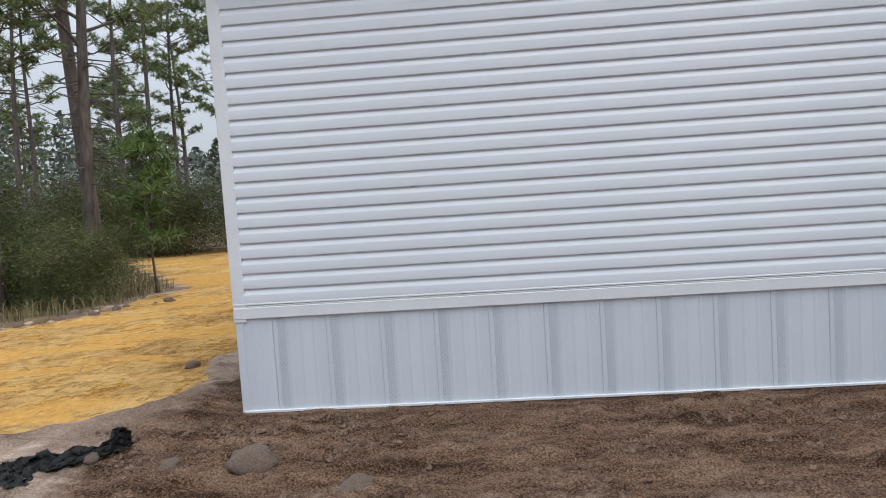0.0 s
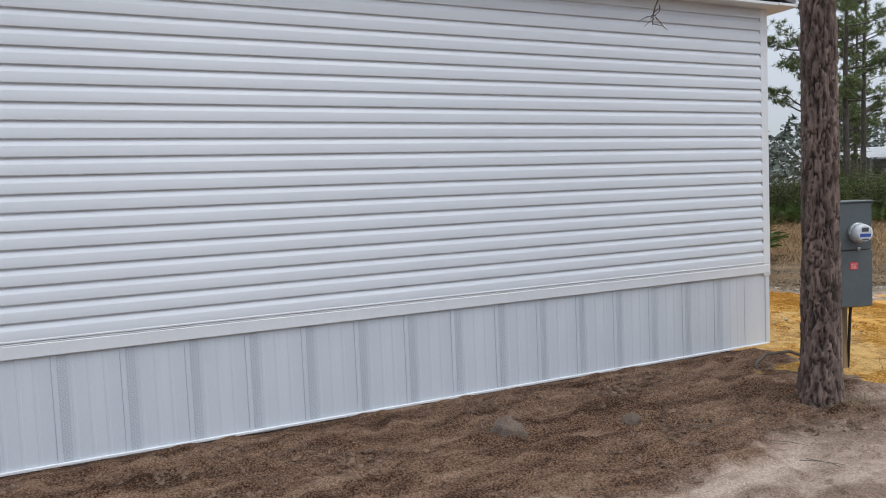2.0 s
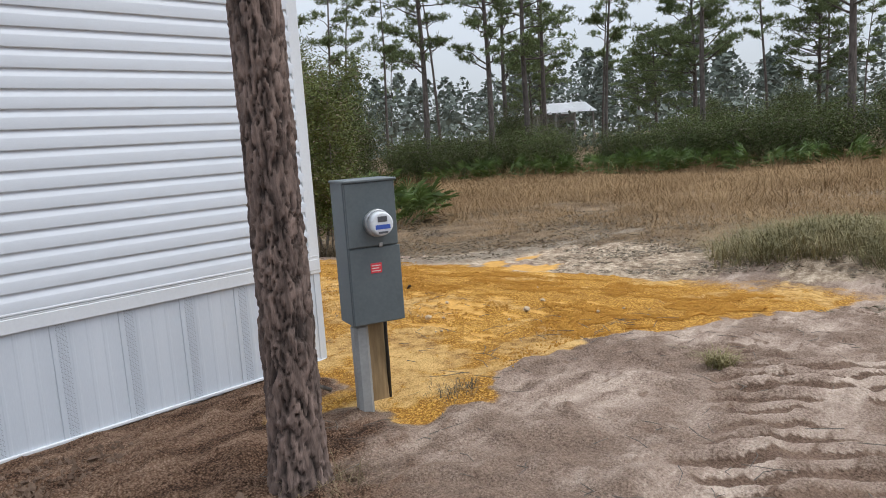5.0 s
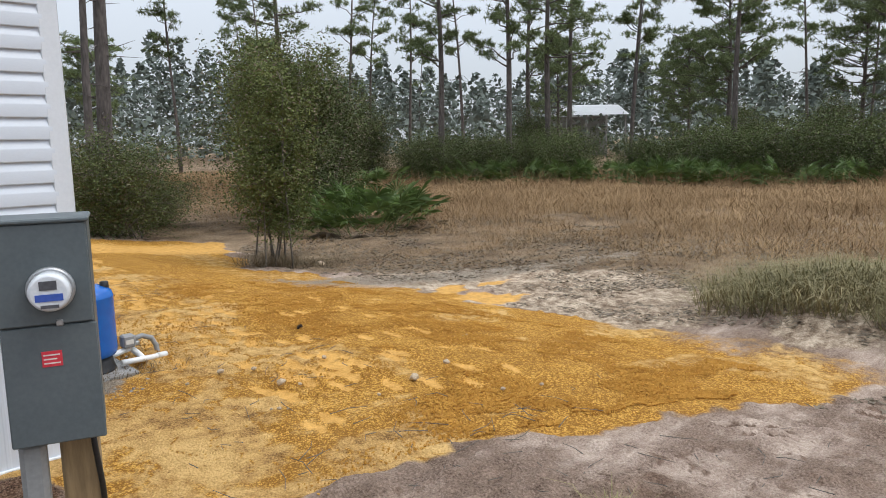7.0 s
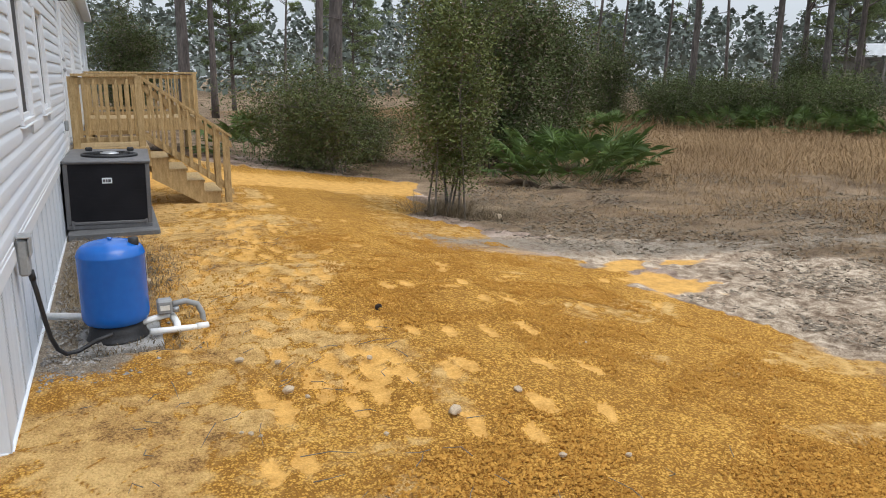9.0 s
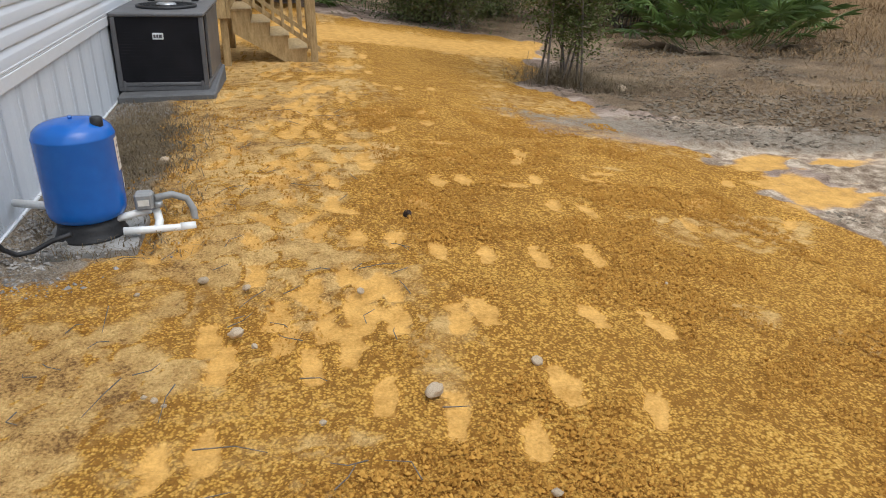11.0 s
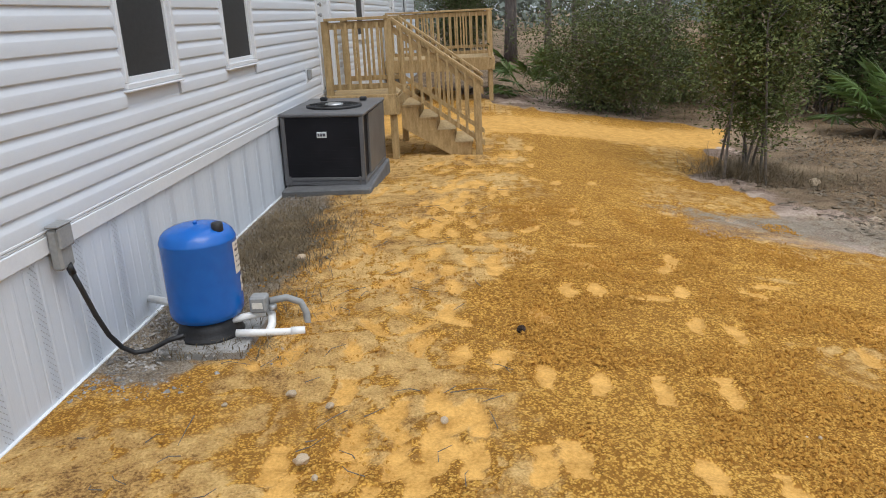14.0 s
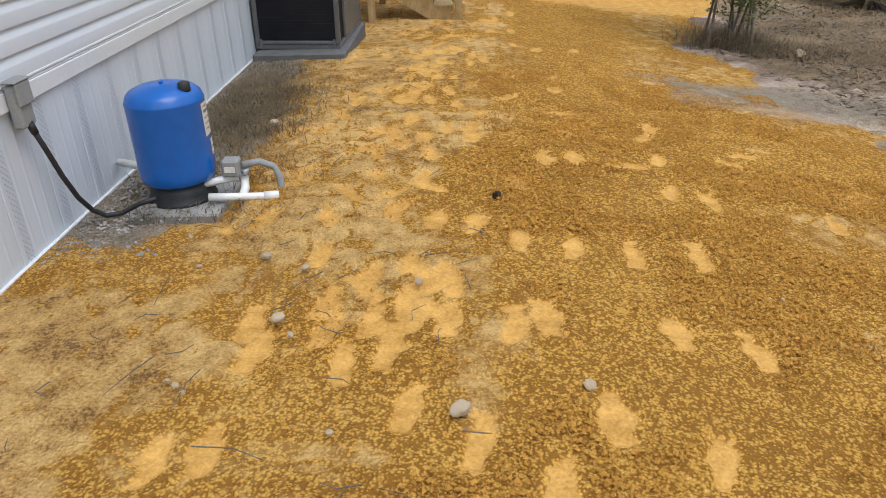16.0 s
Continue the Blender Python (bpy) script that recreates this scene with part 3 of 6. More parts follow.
def vent_mesh():
    """The perforated strip of a panel: rows of small punched louvres."""
    bm = bmesh.new()
    h = FLOOR - 0.17
    n = int(h / 0.016)
    for k in range(n):
        for c in range(4):
            u, z = 0.040 + 0.016 * c, 0.012 + 0.016 * k
            s = 0.005 if (k + c) % 2 else -0.005
            vs = [bm.verts.new((u - 0.005, -0.0052, z - s)), bm.verts.new((u + 0.005, -0.0052, z + s)), bm.verts.new((u + 0.005, -0.0075, z + s + 0.005)), bm.verts.new((u - 0.005, -0.0075, z - s + 0.005))]
            bm.faces.new(vs)
    return mesh_of(bm, M["vent"], "vent_strip")


M["vent"] = surface("vent_louvre", (0.36, 0.385, 0.42), (0.47, 0.50, 0.54), 4, 0.5, bump=0)
PANEL, VENT = skirt_panel(), vent_mesh()


def skirting(name, m, length, label):
    bm = bmesh.new()
    box(bm, 0, 0.004, 0.02, length, 0.03, FLOOR)
    s = part(name, bm, M["skirt"], None)
    s.matrix_basis = m
    tagged(s, label, "skirting", kind="structure")
    u = -0.14
    while u < length - 0.02:
        if u >= 0 and u + 0.406 <= length:
            p = shared("skirting_panel", PANEL, s, Matrix.Translation((u, 0, 0.17)))
            shared("vent_strip", VENT, p, Matrix.Identity(4), "perforated vent strip")
        elif u < 0:
            part("skirting_panel", boxed(0.0, -0.006, 0.17, u + 0.405, 0.0, FLOOR), M["skirt"], s)
        else:
            part("skirting_panel", boxed(u, -0.006, 0.17, length, 0.0, FLOOR), M["skirt"], s)
        u += 0.406
    part("bottom_track", boxed(0, -0.022, 0.172, length, -0.002, 0.192, bevel=0.003), M["trim"], s, "white bottom track")
    return s


def starter_trim(parent, length, m):
    bm = bmesh.new()
    box(bm, -0.012, -0.026, FLOOR - 0.004, length + 0.012, 0, FLOOR + 0.082, bevel=0.004)
    box(bm, -0.01, -0.020, FLOOR + 0.084, length + 0.01, 0, FLOOR + 0.095, bevel=0.002)
    box(bm, -0.01, -0.024, FLOOR + 0.098, length + 0.01, 0, FLOOR + 0.112, bevel=0.003)
    t = part("starter_trim", bm, M["trim"], parent, "flat white bottom trim board")
    t.matrix_basis = m


def house_wall(name, m, length, holes, label, top=EAVE):
    bm = bmesh.new()
    wall_boxes(bm, 0, length, FLOOR, top, holes, lambda b, a, c, lo, hi: box(b, a, 0, lo, c, 0.13, hi))
    w = part(name, bm, M["vinyl"], None)
    w.matrix_basis = m
    tagged(w, label, "wall", kind="structure")
    side_wall(w, Matrix.Identity(4), length, holes, top)
    starter_trim(w, length, Matrix.Identity(4))
    return w


LEN_S, LEN_E = EAST - WEST, NORTH - SOUTH
M_S = Matrix.Translation((WEST, SOUTH, 0))
M_E = Matrix.Translation((EAST, SOUTH, 0)) @ Matrix.Rotation(radians(90), 4, "Z")
M_N = Matrix.Translation((EAST, NORTH, 0)) @ Matrix.Rotation(radians(180), 4, "Z")
M_W = Matrix.Translation((WEST, NORTH, 0)) @ Matrix.Rotation(radians(-90), 4, "Z")
# openings of the long wall: start, end along the wall, sill, head
WINDOWS = [(1.975, 2.735, 1.60, 2.46), (3.805, 4.575, 1.595, 2.46), (10.6, 11.5, 1.60, 2.42), (18.6, 19.5, 1.60, 2.42)]
DOORS = [(7.48, 8.38, 1.02, 3.05), (15.6, 16.5, 1.02, 3.05)]
wall_south = house_wall("wall_south", M_S, LEN_S, [], "white vinyl sided end wall of a mobile home")
wall_east = house_wall("wall_east", M_E, LEN_E, sorted(WINDOWS + DOORS), "white vinyl sided long wall with windows and door")
wall_north = house_wall("wall_north", M_N, LEN_S, [], "white vinyl sided far end wall")
wall_west = house_wall("wall_west", M_W, LEN_E, [], "white vinyl sided back wall of the house")
skirting("skirting_south", M_S, LEN_S, "white ribbed vinyl skirting with vents under end wall")
skirting("skirting_east", M_E, LEN_E, "white ribbed vinyl skirting along the long wall")
skirting("skirting_north", M_N, LEN_S, "white ribbed vinyl skirting")
skirting("skirting_west", M_W, LEN_E, "white ribbed vinyl skirting")
for cx, cy, sx, sy in ((WEST, SOUTH, 1, 1), (EAST, SOUTH, -1, 1), (EAST, NORTH, -1, -1), (WEST, NORTH, 1, -1)):
    bm = bmesh.new()
    box(bm, cx - sx * 0.022, cy - sy * 0.022, FLOOR - 0.03, cx + sx * 0.075, cy + sy * 0.0, EAVE, bevel=0.004)
    box(bm, cx - sx * 0.0225, cy - sy * 0.0215, FLOOR - 0.03, cx + sx * 0.0, cy + sy * 0.075, EAVE, bevel=0.004)
    c = part("corner_trim", bm, M["trim"], None)
    tagged(c, "white vertical corner post of the siding", "trim", kind="structure")
    bm = bmesh.new()
    box(bm, cx - sx * 0.014, cy - sy * 0.014, 0.14, cx + sx * 0.045, cy - sy * 0.002, FLOOR - 0.03, bevel=0.003)
    box(bm, cx - sx * 0.0145, cy - sy * 0.0135, 0.14, cx - sx * 0.002, cy + sy * 0.045, FLOOR - 0.03, bevel=0.003)
    c = part("skirting_corner", bm, M["skirt"], None)
    tagged(c, "white corner piece of the skirting", "trim", kind="structure")
bm = bmesh.new()
box(bm, WEST + 0.14, SOUTH + 0.14, FLOOR, EAST - 0.14, NORTH - 0.14, FLOOR + 0.12)
tagged(part("floor", bm, M["screen"], None), "dark floor inside the house", "floor", kind="structure")
bm = bmesh.new()
box(bm, WEST + 0.14, SOUTH + 0.14, EAVE - 0.12, EAST - 0.14, NORTH - 0.14, EAVE - 0.02)
tagged(part("ceiling", bm, M["trim"], None), "plain ceiling inside the house", "ceiling", kind="structure")


def gable_roof():
    """Low gable roof over the house with overhangs; the ridge runs along y."""
    bm = bmesh.new()
    over, mid, rise = 0.22, (WEST + EAST) / 2, 0.95
    prof = [(WEST - over, EAVE - 0.0), (mid, EAVE + rise), (EAST + over, EAVE - 0.0), (EAST + over, EAVE + 0.12), (mid, EAVE + rise + 0.14), (WEST - over, EAVE + 0.12)]
    a = [bm.verts.new((x, SOUTH - 0.18, z)) for x, z in prof]
    c = [bm.verts.new((x, NORTH + 0.18, z)) for x, z in prof]
    for i in range(6):
        j = (i + 1) % 6
        bm.faces.new((a[i], a[j], c[j], c[i]))
    bm.faces.new(a[::-1])
    bm.faces.new(c)
    r = part("roof", bm, M["roof"], None)
    tagged(r, "low grey shingled gable roof with overhang", "roof", kind="structure")
    bm = bmesh.new()
    for x0, x1 in ((EAST, EAST + over + 0.02), (WEST - over - 0.02, WEST)):
        box(bm, x0, SOUTH - 0.19, EAVE - 0.03, x1, NORTH + 0.19, EAVE - 0.004)
    part("soffit", bm, M["trim"], r, "white soffit")
    bm = bmesh.new()
    for x in (EAST + over, WEST - over - 0.025):
        box(bm, x + 0.002, SOUTH - 0.195, EAVE - 0.035, x + 0.025, NORTH + 0.195, EAVE + 0.13, bevel=0.004)
    part("fascia", bm, M["trim"], r, "white fascia board")
    for y, s in ((SOUTH, -1), (NORTH, 1)):
        bm = bmesh.new()
        vs = [bm.verts.new((x, y, z)) for x, z in ((WEST, EAVE - 0.001), (EAST, EAVE - 0.001), (mid, EAVE + rise - 0.05))]
        f = bm.faces.new(vs)
        g = bmesh.ops.extrude_face_region(bm, geom=[f])
        bmesh.ops.translate(bm, verts=[v for v in g["geom"] if isinstance(v, bmesh.types.BMVert)], vec=(0, -s * 0.1, 0))
        part("gable", bm, M["vinyl"], r, "white gable end")
    bm = bmesh.new()
    box(bm, WEST - 0.2, SOUTH - 0.18, EAVE - 0.028, EAST + 0.2, SOUTH - 0.002, EAVE - 0.004)
    part("soffit", bm, M["trim"], r, "white soffit")


gable_roof()


def window(name, a, c, lo, hi):
    """A white framed sash window with dark insect screen, set into the long wall."""
    w = empty(name, M_E @ Matrix.Translation(((a + c) / 2, 0, lo)), "white framed window with dark screen", "window", kind="structure")
    hw, h = (c - a) / 2, hi - lo
    for nm, dims in (("window_frame", (-hw - 0.035, -0.040, -0.035, hw + 0.035, 0.02, 0.0)), ("window_frame", (-hw - 0.035, -0.040, h, hw + 0.035, 0.02, h + 0.035)), ("window_frame", (-hw - 0.035, -0.040, 0.001, -hw, 0.02, h - 0.001)), ("window_frame", (hw, -0.040, 0.001, hw + 0.035, 0.02, h - 0.001))):
        part(nm, boxed(*dims, bevel=0.005), M["trim"], w)
    bm = bmesh.new()
    for d in ((-hw, -0.012, 0, hw, 0.03, 0.035), (-hw, -0.012, h - 0.035, hw, 0.03, h), (-hw, -0.012, 0.036, -hw + 0.03, 0.03, h - 0.036), (hw - 0.03, -0.012, 0.036, hw, 0.03, h - 0.036)):
        box(bm, *d, bevel=0.003)
    part("sash", bm, M["trim"], w)
    part("meeting_rail", boxed(-hw + 0.03, 0.020, h * 0.5 - 0.018, hw - 0.03, 0.045, h * 0.5 + 0.018, bevel=0.003), M["trim"], w)
    part("screen", boxed(-hw + 0.03, 0.006, 0.036, hw - 0.03, 0.009, h - 0.036), M["screen"], w, "dark insect screen")
    g = part("pane", boxed(-hw + 0.03, 0.05, 0.036, hw - 0.03, 0.056, h - 0.036), M["glass"], w)
    g.visible_shadow = False
    part("window_sill", boxed(-hw - 0.045, -0.052, -0.05, hw + 0.045, 0.0, -0.036, bevel=0.004), M["trim"], w)


for i, w in enumerate(WINDOWS):
    window("window_%d" % (i + 1), *w)


def entry_door(name, a, c, lo, hi):
    d = empty(name, M_E @ Matrix.Translation(((a + c) / 2, 0, lo)), "closed white panelled entry door", "door", kind="structure")
    hw, h = (c - a) / 2, hi - lo
    part("door_frame", boxed(-hw - 0.05, -0.035, -0.0, -hw + 0.03, 0.05, h + 0.05, bevel=0.005), M["trim"], d)
    part("door_frame", boxed(hw - 0.03, -0.035, 0.0, hw + 0.05, 0.05, h + 0.05, bevel=0.005), M["trim"], d)
    part("door_frame", boxed(-hw + 0.03, -0.034, h - 0.03, hw - 0.03, 0.05, h + 0.05, bevel=0.005), M["trim"], d)
    leaf = part("door_leaf", boxed(-hw + 0.031, 0.0, 0.02, hw - 0.031, 0.045, h - 0.031, bevel=0.004), M["trim"], d)
    for zz in (0.2, 1.1):
        for xx in (-hw + 0.12, 0.06):
            part("door_panel", boxed(xx, -0.006, zz, xx + hw - 0.18, 0.0, zz + 0.75, bevel=0.005), M["trim"], leaf)
    for zz in (0.95, 1.08):
        kn = lathe([(0.026, 0.0), (0.026, 0.008), (0.010, 0.012), (0.010, 0.035), (0.026, 0.045), (0.028, 0.06), (0.015, 0.07)], 16)
        k = part("door_handle", kn, M["steel"], leaf, "brushed steel knob")
        k.matrix_basis = Matrix.Translation((-hw + 0.10, -0.001, zz)) @ Matrix.Rotation(radians(90), 4, "X")
    part("threshold", boxed(-hw - 0.02, -0.06, -0.03, hw + 0.02, 0.05, 0.0, bevel=0.004), M["steel"], d)


for i, w in enumerate(DOORS):
    entry_door("door_%d" % (i + 1), *w)


def wall_lantern():
    t = empty("wall_lantern", M_E @ Matrix.Translation((7.30, 0, 2.95)), "small black wall lantern beside the entry door", "wall lamp")
    part("backplate", boxed(-0.05, -0.035, -0.08, 0.05, -0.012, 0.1, bevel=0.005), M["black"], t)
    part("arm", rodded([(0, -0.03, 0.06), (0, -0.09, 0.09), (0, -0.12, 0.06)], 0.008), M["black"], t)
    part("cap", boxed(-0.06, -0.18, 0.04, 0.06, -0.06, 0.06, bevel=0.008), M["black"], t)
    cage = bmesh.new()
    for sx in (-0.05, 0.042):
        for sy in (-0.17, -0.078):
            box(cage, sx, sy, -0.12, sx + 0.008, sy + 0.008, 0.04)
    box(cage, -0.052, -0.172, -0.13, 0.052, -0.068, -0.118)
    part("cage", cage, M["black"], t)
    part("glass_pane", boxed(-0.04, -0.16, -0.115, 0.04, -0.08, 0.038), M["glass"], t)


wall_lantern()


def outlet():
    t = empty("outdoor_outlet", M_E @ Matrix.Translation((6.62, 0, 1.29)), "small white outdoor outlet box on the siding", "outlet")
    part("mounting_plate", boxed(-0.07, -0.030, -0.09, 0.07, -0.012, 0.09, bevel=0.006), M["trim"], t)
    part("cover", boxed(-0.04, -0.075, -0.06, 0.04, -0.030, 0.065, bevel=0.01), M["greyplastic"], t, "grey hinged cover")


outlet()

# ---- air conditioner ----


def air_conditioner():
    pad = part("equipment_pad", boxed(7.675, 10.20, 0.0, 8.595, 11.86, 0.255, bevel=0.015), M["padgrey"], None)
    tagged(pad, "dark grey concrete pad on the sand", "pad")
    a = empty("air_conditioner", Matrix.Translation((8.115, 11.10, 0.255)), "black and grey packaged air conditioner on concrete pad", "air conditioner")
    w, d, h = 0.43, 0.70, 0.75
    part("base_pan", boxed(-w, -d, 0.0, w, d, 0.05, bevel=0.006), M["ac_grey"], a)
    part("coil_guard", boxed(-w + 0.03, -d + 0.012, 0.051, w - 0.03, d - 0.012, h - 0.04), M["ac_black"], a, "black louvred coil guard")
    for sx in (-1, 1):
        for sy in (-1, 1):
            bm = bmesh.new()
            box(bm, sx * (w - 0.045), sy * d, 0.05, sx * w, sy * (d - 0.05), h - 0.04, bevel=0.005)
            part("corner_post", bm, M["ac_grey"], a)
    side = bmesh.new()
    box(side, w - 0.028, -d + 0.36, 0.06, w - 0.002, d - 0.052, h - 0.05, bevel=0.004)
    part("side_panel", side, M["ac_grey"], a)
    lid = bmesh.new()
    box(lid, -w - 0.012, -d - 0.012, h - 0.04, w + 0.012, d + 0.012, h, bevel=0.012)
    top = part("top_panel", lid, M["ac_grey"], a)
    ring = lathe([(0.30, 0.0), (0.30, 0.022), (0.275, 0.026), (0.262, 0.012), (0.262, 0.0)], 40)
    r = part("fan_ring", ring, M["black"], top)
    r.matrix_basis = Matrix.Translation((0.02, -0.14, h))
    grille = bmesh.new()
    for rr in np.arange(0.05, 0.27, 0.03):
        pts = [(rr * math.cos(k * math.tau / 28), rr * math.sin(k * math.tau / 28), 0.022) for k in range(29)]
        rod(grille, pts, 0.003, 4, False)
    for k in range(6):
        q = k * math.tau / 6
        rod(grille, [(0.03 * math.cos(q), 0.03 * math.sin(q), 0.025), (0.27 * math.cos(q), 0.27 * math.sin(q), 0.025)], 0.004, 4)
    g = part("fan_grille", grille, M["black"], top)
    g.matrix_basis = Matrix.Translation((0.02, -0.14, h))
    hub = part("fan_hub", lathe([(0.10, 0.0), (0.10, 0.03), (0.07, 0.04), (0.0, 0.041)][:3], 24), M["steel"], top, "pale metal fan hub")
    hub.matrix_basis = Matrix.Translation((0.02, -0.14, h + 0.001))
    for x, y in ((-0.22, 0.42), (0.24, 0.42)):
        part("lifting_block", boxed(x - 0.04, y - 0.03, h + 0.001, x + 0.04, y + 0.03, h + 0.045, bevel=0.01), M["black"], top)
    badge = part("badge", boxed(-0.055, -d - 0.004, 0.50, 0.045, -d + 0.013, 0.56, bevel=0.003), M["dial"], a, "small white maker's plate")
    for k, (u0, u1) in enumerate(((-0.045, -0.025), (-0.018, 0.0), (0.006, 0.034))):
        part("print_bar", boxed(u0, -d - 0.007, 0.515, u1, -d - 0.0045, 0.545), M["ink"], badge)
    part("front_rail", boxed(-w + 0.045, -d - 0.006, 0.052, w - 0.045, -d + 0.01, 0.085, bevel=0.004), M["ac_grey"], a)
    for x in (-w + 0.06, w - 0.06):
        part("foot", boxed(x - 0.012, -d - 0.014, 0.0, x + 0.012, -d - 0.001, 0.10, bevel=0.003), M["ac_grey"], a)
    louvre = bmesh.new()
    for k in range(22):
        z = 0.10 + k * 0.0285
        box(louvre, -w + 0.05, -d + 0.0095, z, w - 0.05, -d + 0.0115, z + 0.010)
    part("louvre_slats", louvre, M["ac_black"], a)
    a.rotation_euler = Euler((0, radians(1.2), radians(-1.5)))
    return a


air_conditioner()

# ---- pressure tank ----


def pressure_tank():
    slab = part("concrete_slab", boxed(7.88, 6.56, 0.05, 8.40, 7.08, 0.185, bevel=0.012), M["concrete"], None)
    tagged(slab, "small grey concrete slab in the sand", "slab")
    t = empty("pressure_tank", Matrix.Translation((8.125, 6.83, 0.185)) @ Matrix.Rotation(radians(-72), 4, "Z") @ Matrix.Scale(0.925, 4), "bright blue steel well pressure tank on black base", "water tank")
    part("base_ring", lathe([(0.205, 0.0), (0.212, 0.005), (0.205, 0.015), (0.190, 0.06), (0.185, 0.125)], 48), M["black"], t, "black plastic base ring")
    prof = [(0.15, 0.118), (0.19, 0.12), (0.214, 0.135), (0.226, 0.165), (0.228, 0.20), (0.228, 0.61), (0.2295, 0.615), (0.2295, 0.623), (0.226, 0.629), (0.215, 0.660), (0.19, 0.685), (0.15, 0.703), (0.09, 0.716), (0.03, 0.72)]
    part("shell", lathe(prof, 64), M["blue"], t)
    c = part("valve_cap", lathe([(0.034, 0.0), (0.036, 0.012), (0.034, 0.05), (0.026, 0.055)], 20), M["black"], t, "black air valve cap")
    c.matrix_basis = Matrix.Translation((0.10, 0.13, 0.682))
    lug = part("lifting_lug", boxed(-0.02, -0.012, 0.719, 0.02, 0.012, 0.736, bevel=0.005), M["blue"], t)
    # curved paper labels
    for z0, z1, a0, a1 in ((0.40, 0.60, 62, 92), (0.27, 0.37, 74, 96)):
        bm = bmesh.new()
        lo, hi = [], []
        for k in range(9):
            q = radians(a0 + (a1 - a0) * k / 8)
            lo.append(bm.verts.new((0.2302 * math.cos(q), 0.2302 * math.sin(q), z0)))
            hi.append(bm.verts.new((0.2302 * math.cos(q), 0.2302 * math.sin(q), z1)))
        for k in range(8):
            bm.faces.new((lo[k], lo[k + 1], hi[k + 1], hi[k]))
        lab = part("label", bm, M["label"], t, "off-white paper label")
        for i in range(5 if z1 > 0.5 else 3):
            bm = bmesh.new()
            for k in range(6):
                q0, q1 = radians(a0 + 4 + (a1 - a0 - 8) * k / 6), radians(a0 + 4 + (a1 - a0 - 8) * (k + (0.85 if (k * 7 + i * 3) % 4 else 0.3)) / 6)
                zz = z1 - 0.028 - i * 0.034
                bm.faces.new([bm.verts.new((0.2312 * math.cos(q), 0.2312 * math.sin(q), z)) for q, z in ((q0, zz), (q1, zz), (q1, zz + (0.018 if i == 1 else 0.009)), (q0, zz + (0.018 if i == 1 else 0.009)))])
            part("print_bar", bm, M["ink"], lab)
    return t


pressure_tank()


def tank_plumbing():
    p = empty("tank_plumbing", Matrix.Translation((0.0, -0.13, -0.055)), "white plastic pipes with grey pressure switch beside tank", "pipework")
    part("pipe", rodded([(7.66, 7.22, 0.36), (7.9, 7.10, 0.365), (8.12, 6.98, 0.355)], 0.024, 12), M["pvc"], p)
    part("pipe", rodded([(8.32, 6.83, 0.285), (8.45, 6.85, 0.275), (8.60, 6.88, 0.264), (8.68, 6.90, 0.258)], 0.022, 12), M["pvc"], p)
    part("coupling", rodded([(8.62, 6.885, 0.263), (8.70, 6.905, 0.257)], 0.027, 14), M["pvc"], p)
    part("pipe", rodded([(8.50, 6.86, 0.27), (8.50, 6.94, 0.29), (8.48, 7.02, 0.32), (8.45, 7.06, 0.345)], 0.024, 12), M["pvc"], p)
    part("pipe", rodded([(8.25, 6.90, 0.33), (8.36, 6.96, 0.335), (8.45, 7.0, 0.34)], 0.022, 12), M["pvc"], p)
    sw = part("pressure_switch", boxed(8.38, 6.93, 0.36, 8.48, 7.02, 0.46, bevel=0.012), M["greyplastic"], p, "grey pressure switch box")
    part("print_bar", boxed(8.40, 6.926, 0.39, 8.46, 6.9295, 0.425), M["label"], sw)
    part("gauge", lathe([(0.025, 0), (0.025, 0.03), (0.02, 0.032)], 16), M["steel"], p, "steel gauge").matrix_basis = Matrix.Translation((8.50, 6.99, 0.36))
    part("conduit", rodded([(8.48, 7.0, 0.41), (8.57, 7.05, 0.41), (8.65, 7.06, 0.375), (8.68, 7.05, 0.31), (8.685, 7.03, 0.22), (8.685, 7.02, 0.15)], 0.021, 12), M["greyplastic"], p, "grey flexible conduit")


tank_plumbing()


def cable_box():
    j = empty("junction_box", M_E @ Matrix.Translation((0.92, 0, 0.935)), "grey electrical junction box on the trim board", "junction box")
    part("body", boxed(-0.058, -0.085, -0.125, 0.058, -0.028, 0.08, bevel=0.012), M["greyplastic"], j)
    part("cover", boxed(-0.062, -0.098, -0.02, 0.062, -0.086, 0.088, bevel=0.008), M["greyplastic"], j)
    part("hood", boxed(-0.066, -0.102, 0.089, 0.066, -0.03, 0.102, bevel=0.006), M["greyplastic"], j)
    c = empty("power_cable", Matrix.Identity(4), "thick black cable hanging to the ground along skirting", "cable")
    y = SOUTH + 0.93
    pts = [(7.72, y - 0.01, 0.81), (7.735, y + 0.03, 0.68), (7.75, y + 0.08, 0.52), (7.765, y + 0.14, 0.38), (7.79, y + 0.20, 0.28), (7.83, y + 0.25, 0.225), (7.90, y + 0.28, 0.225), (8.0, y + 0.30, 0.27), (8.1, y + 0.30, 0.30)]
    part("sheath", rodded(pts, 0.0135, 12), M["black"], c)
    part("gland", rodded([(7.72, y - 0.015, 0.83), (7.725, y, 0.775)], 0.018, 12), M["black"], c)


cable_box()

# ---- meter pedestal ----


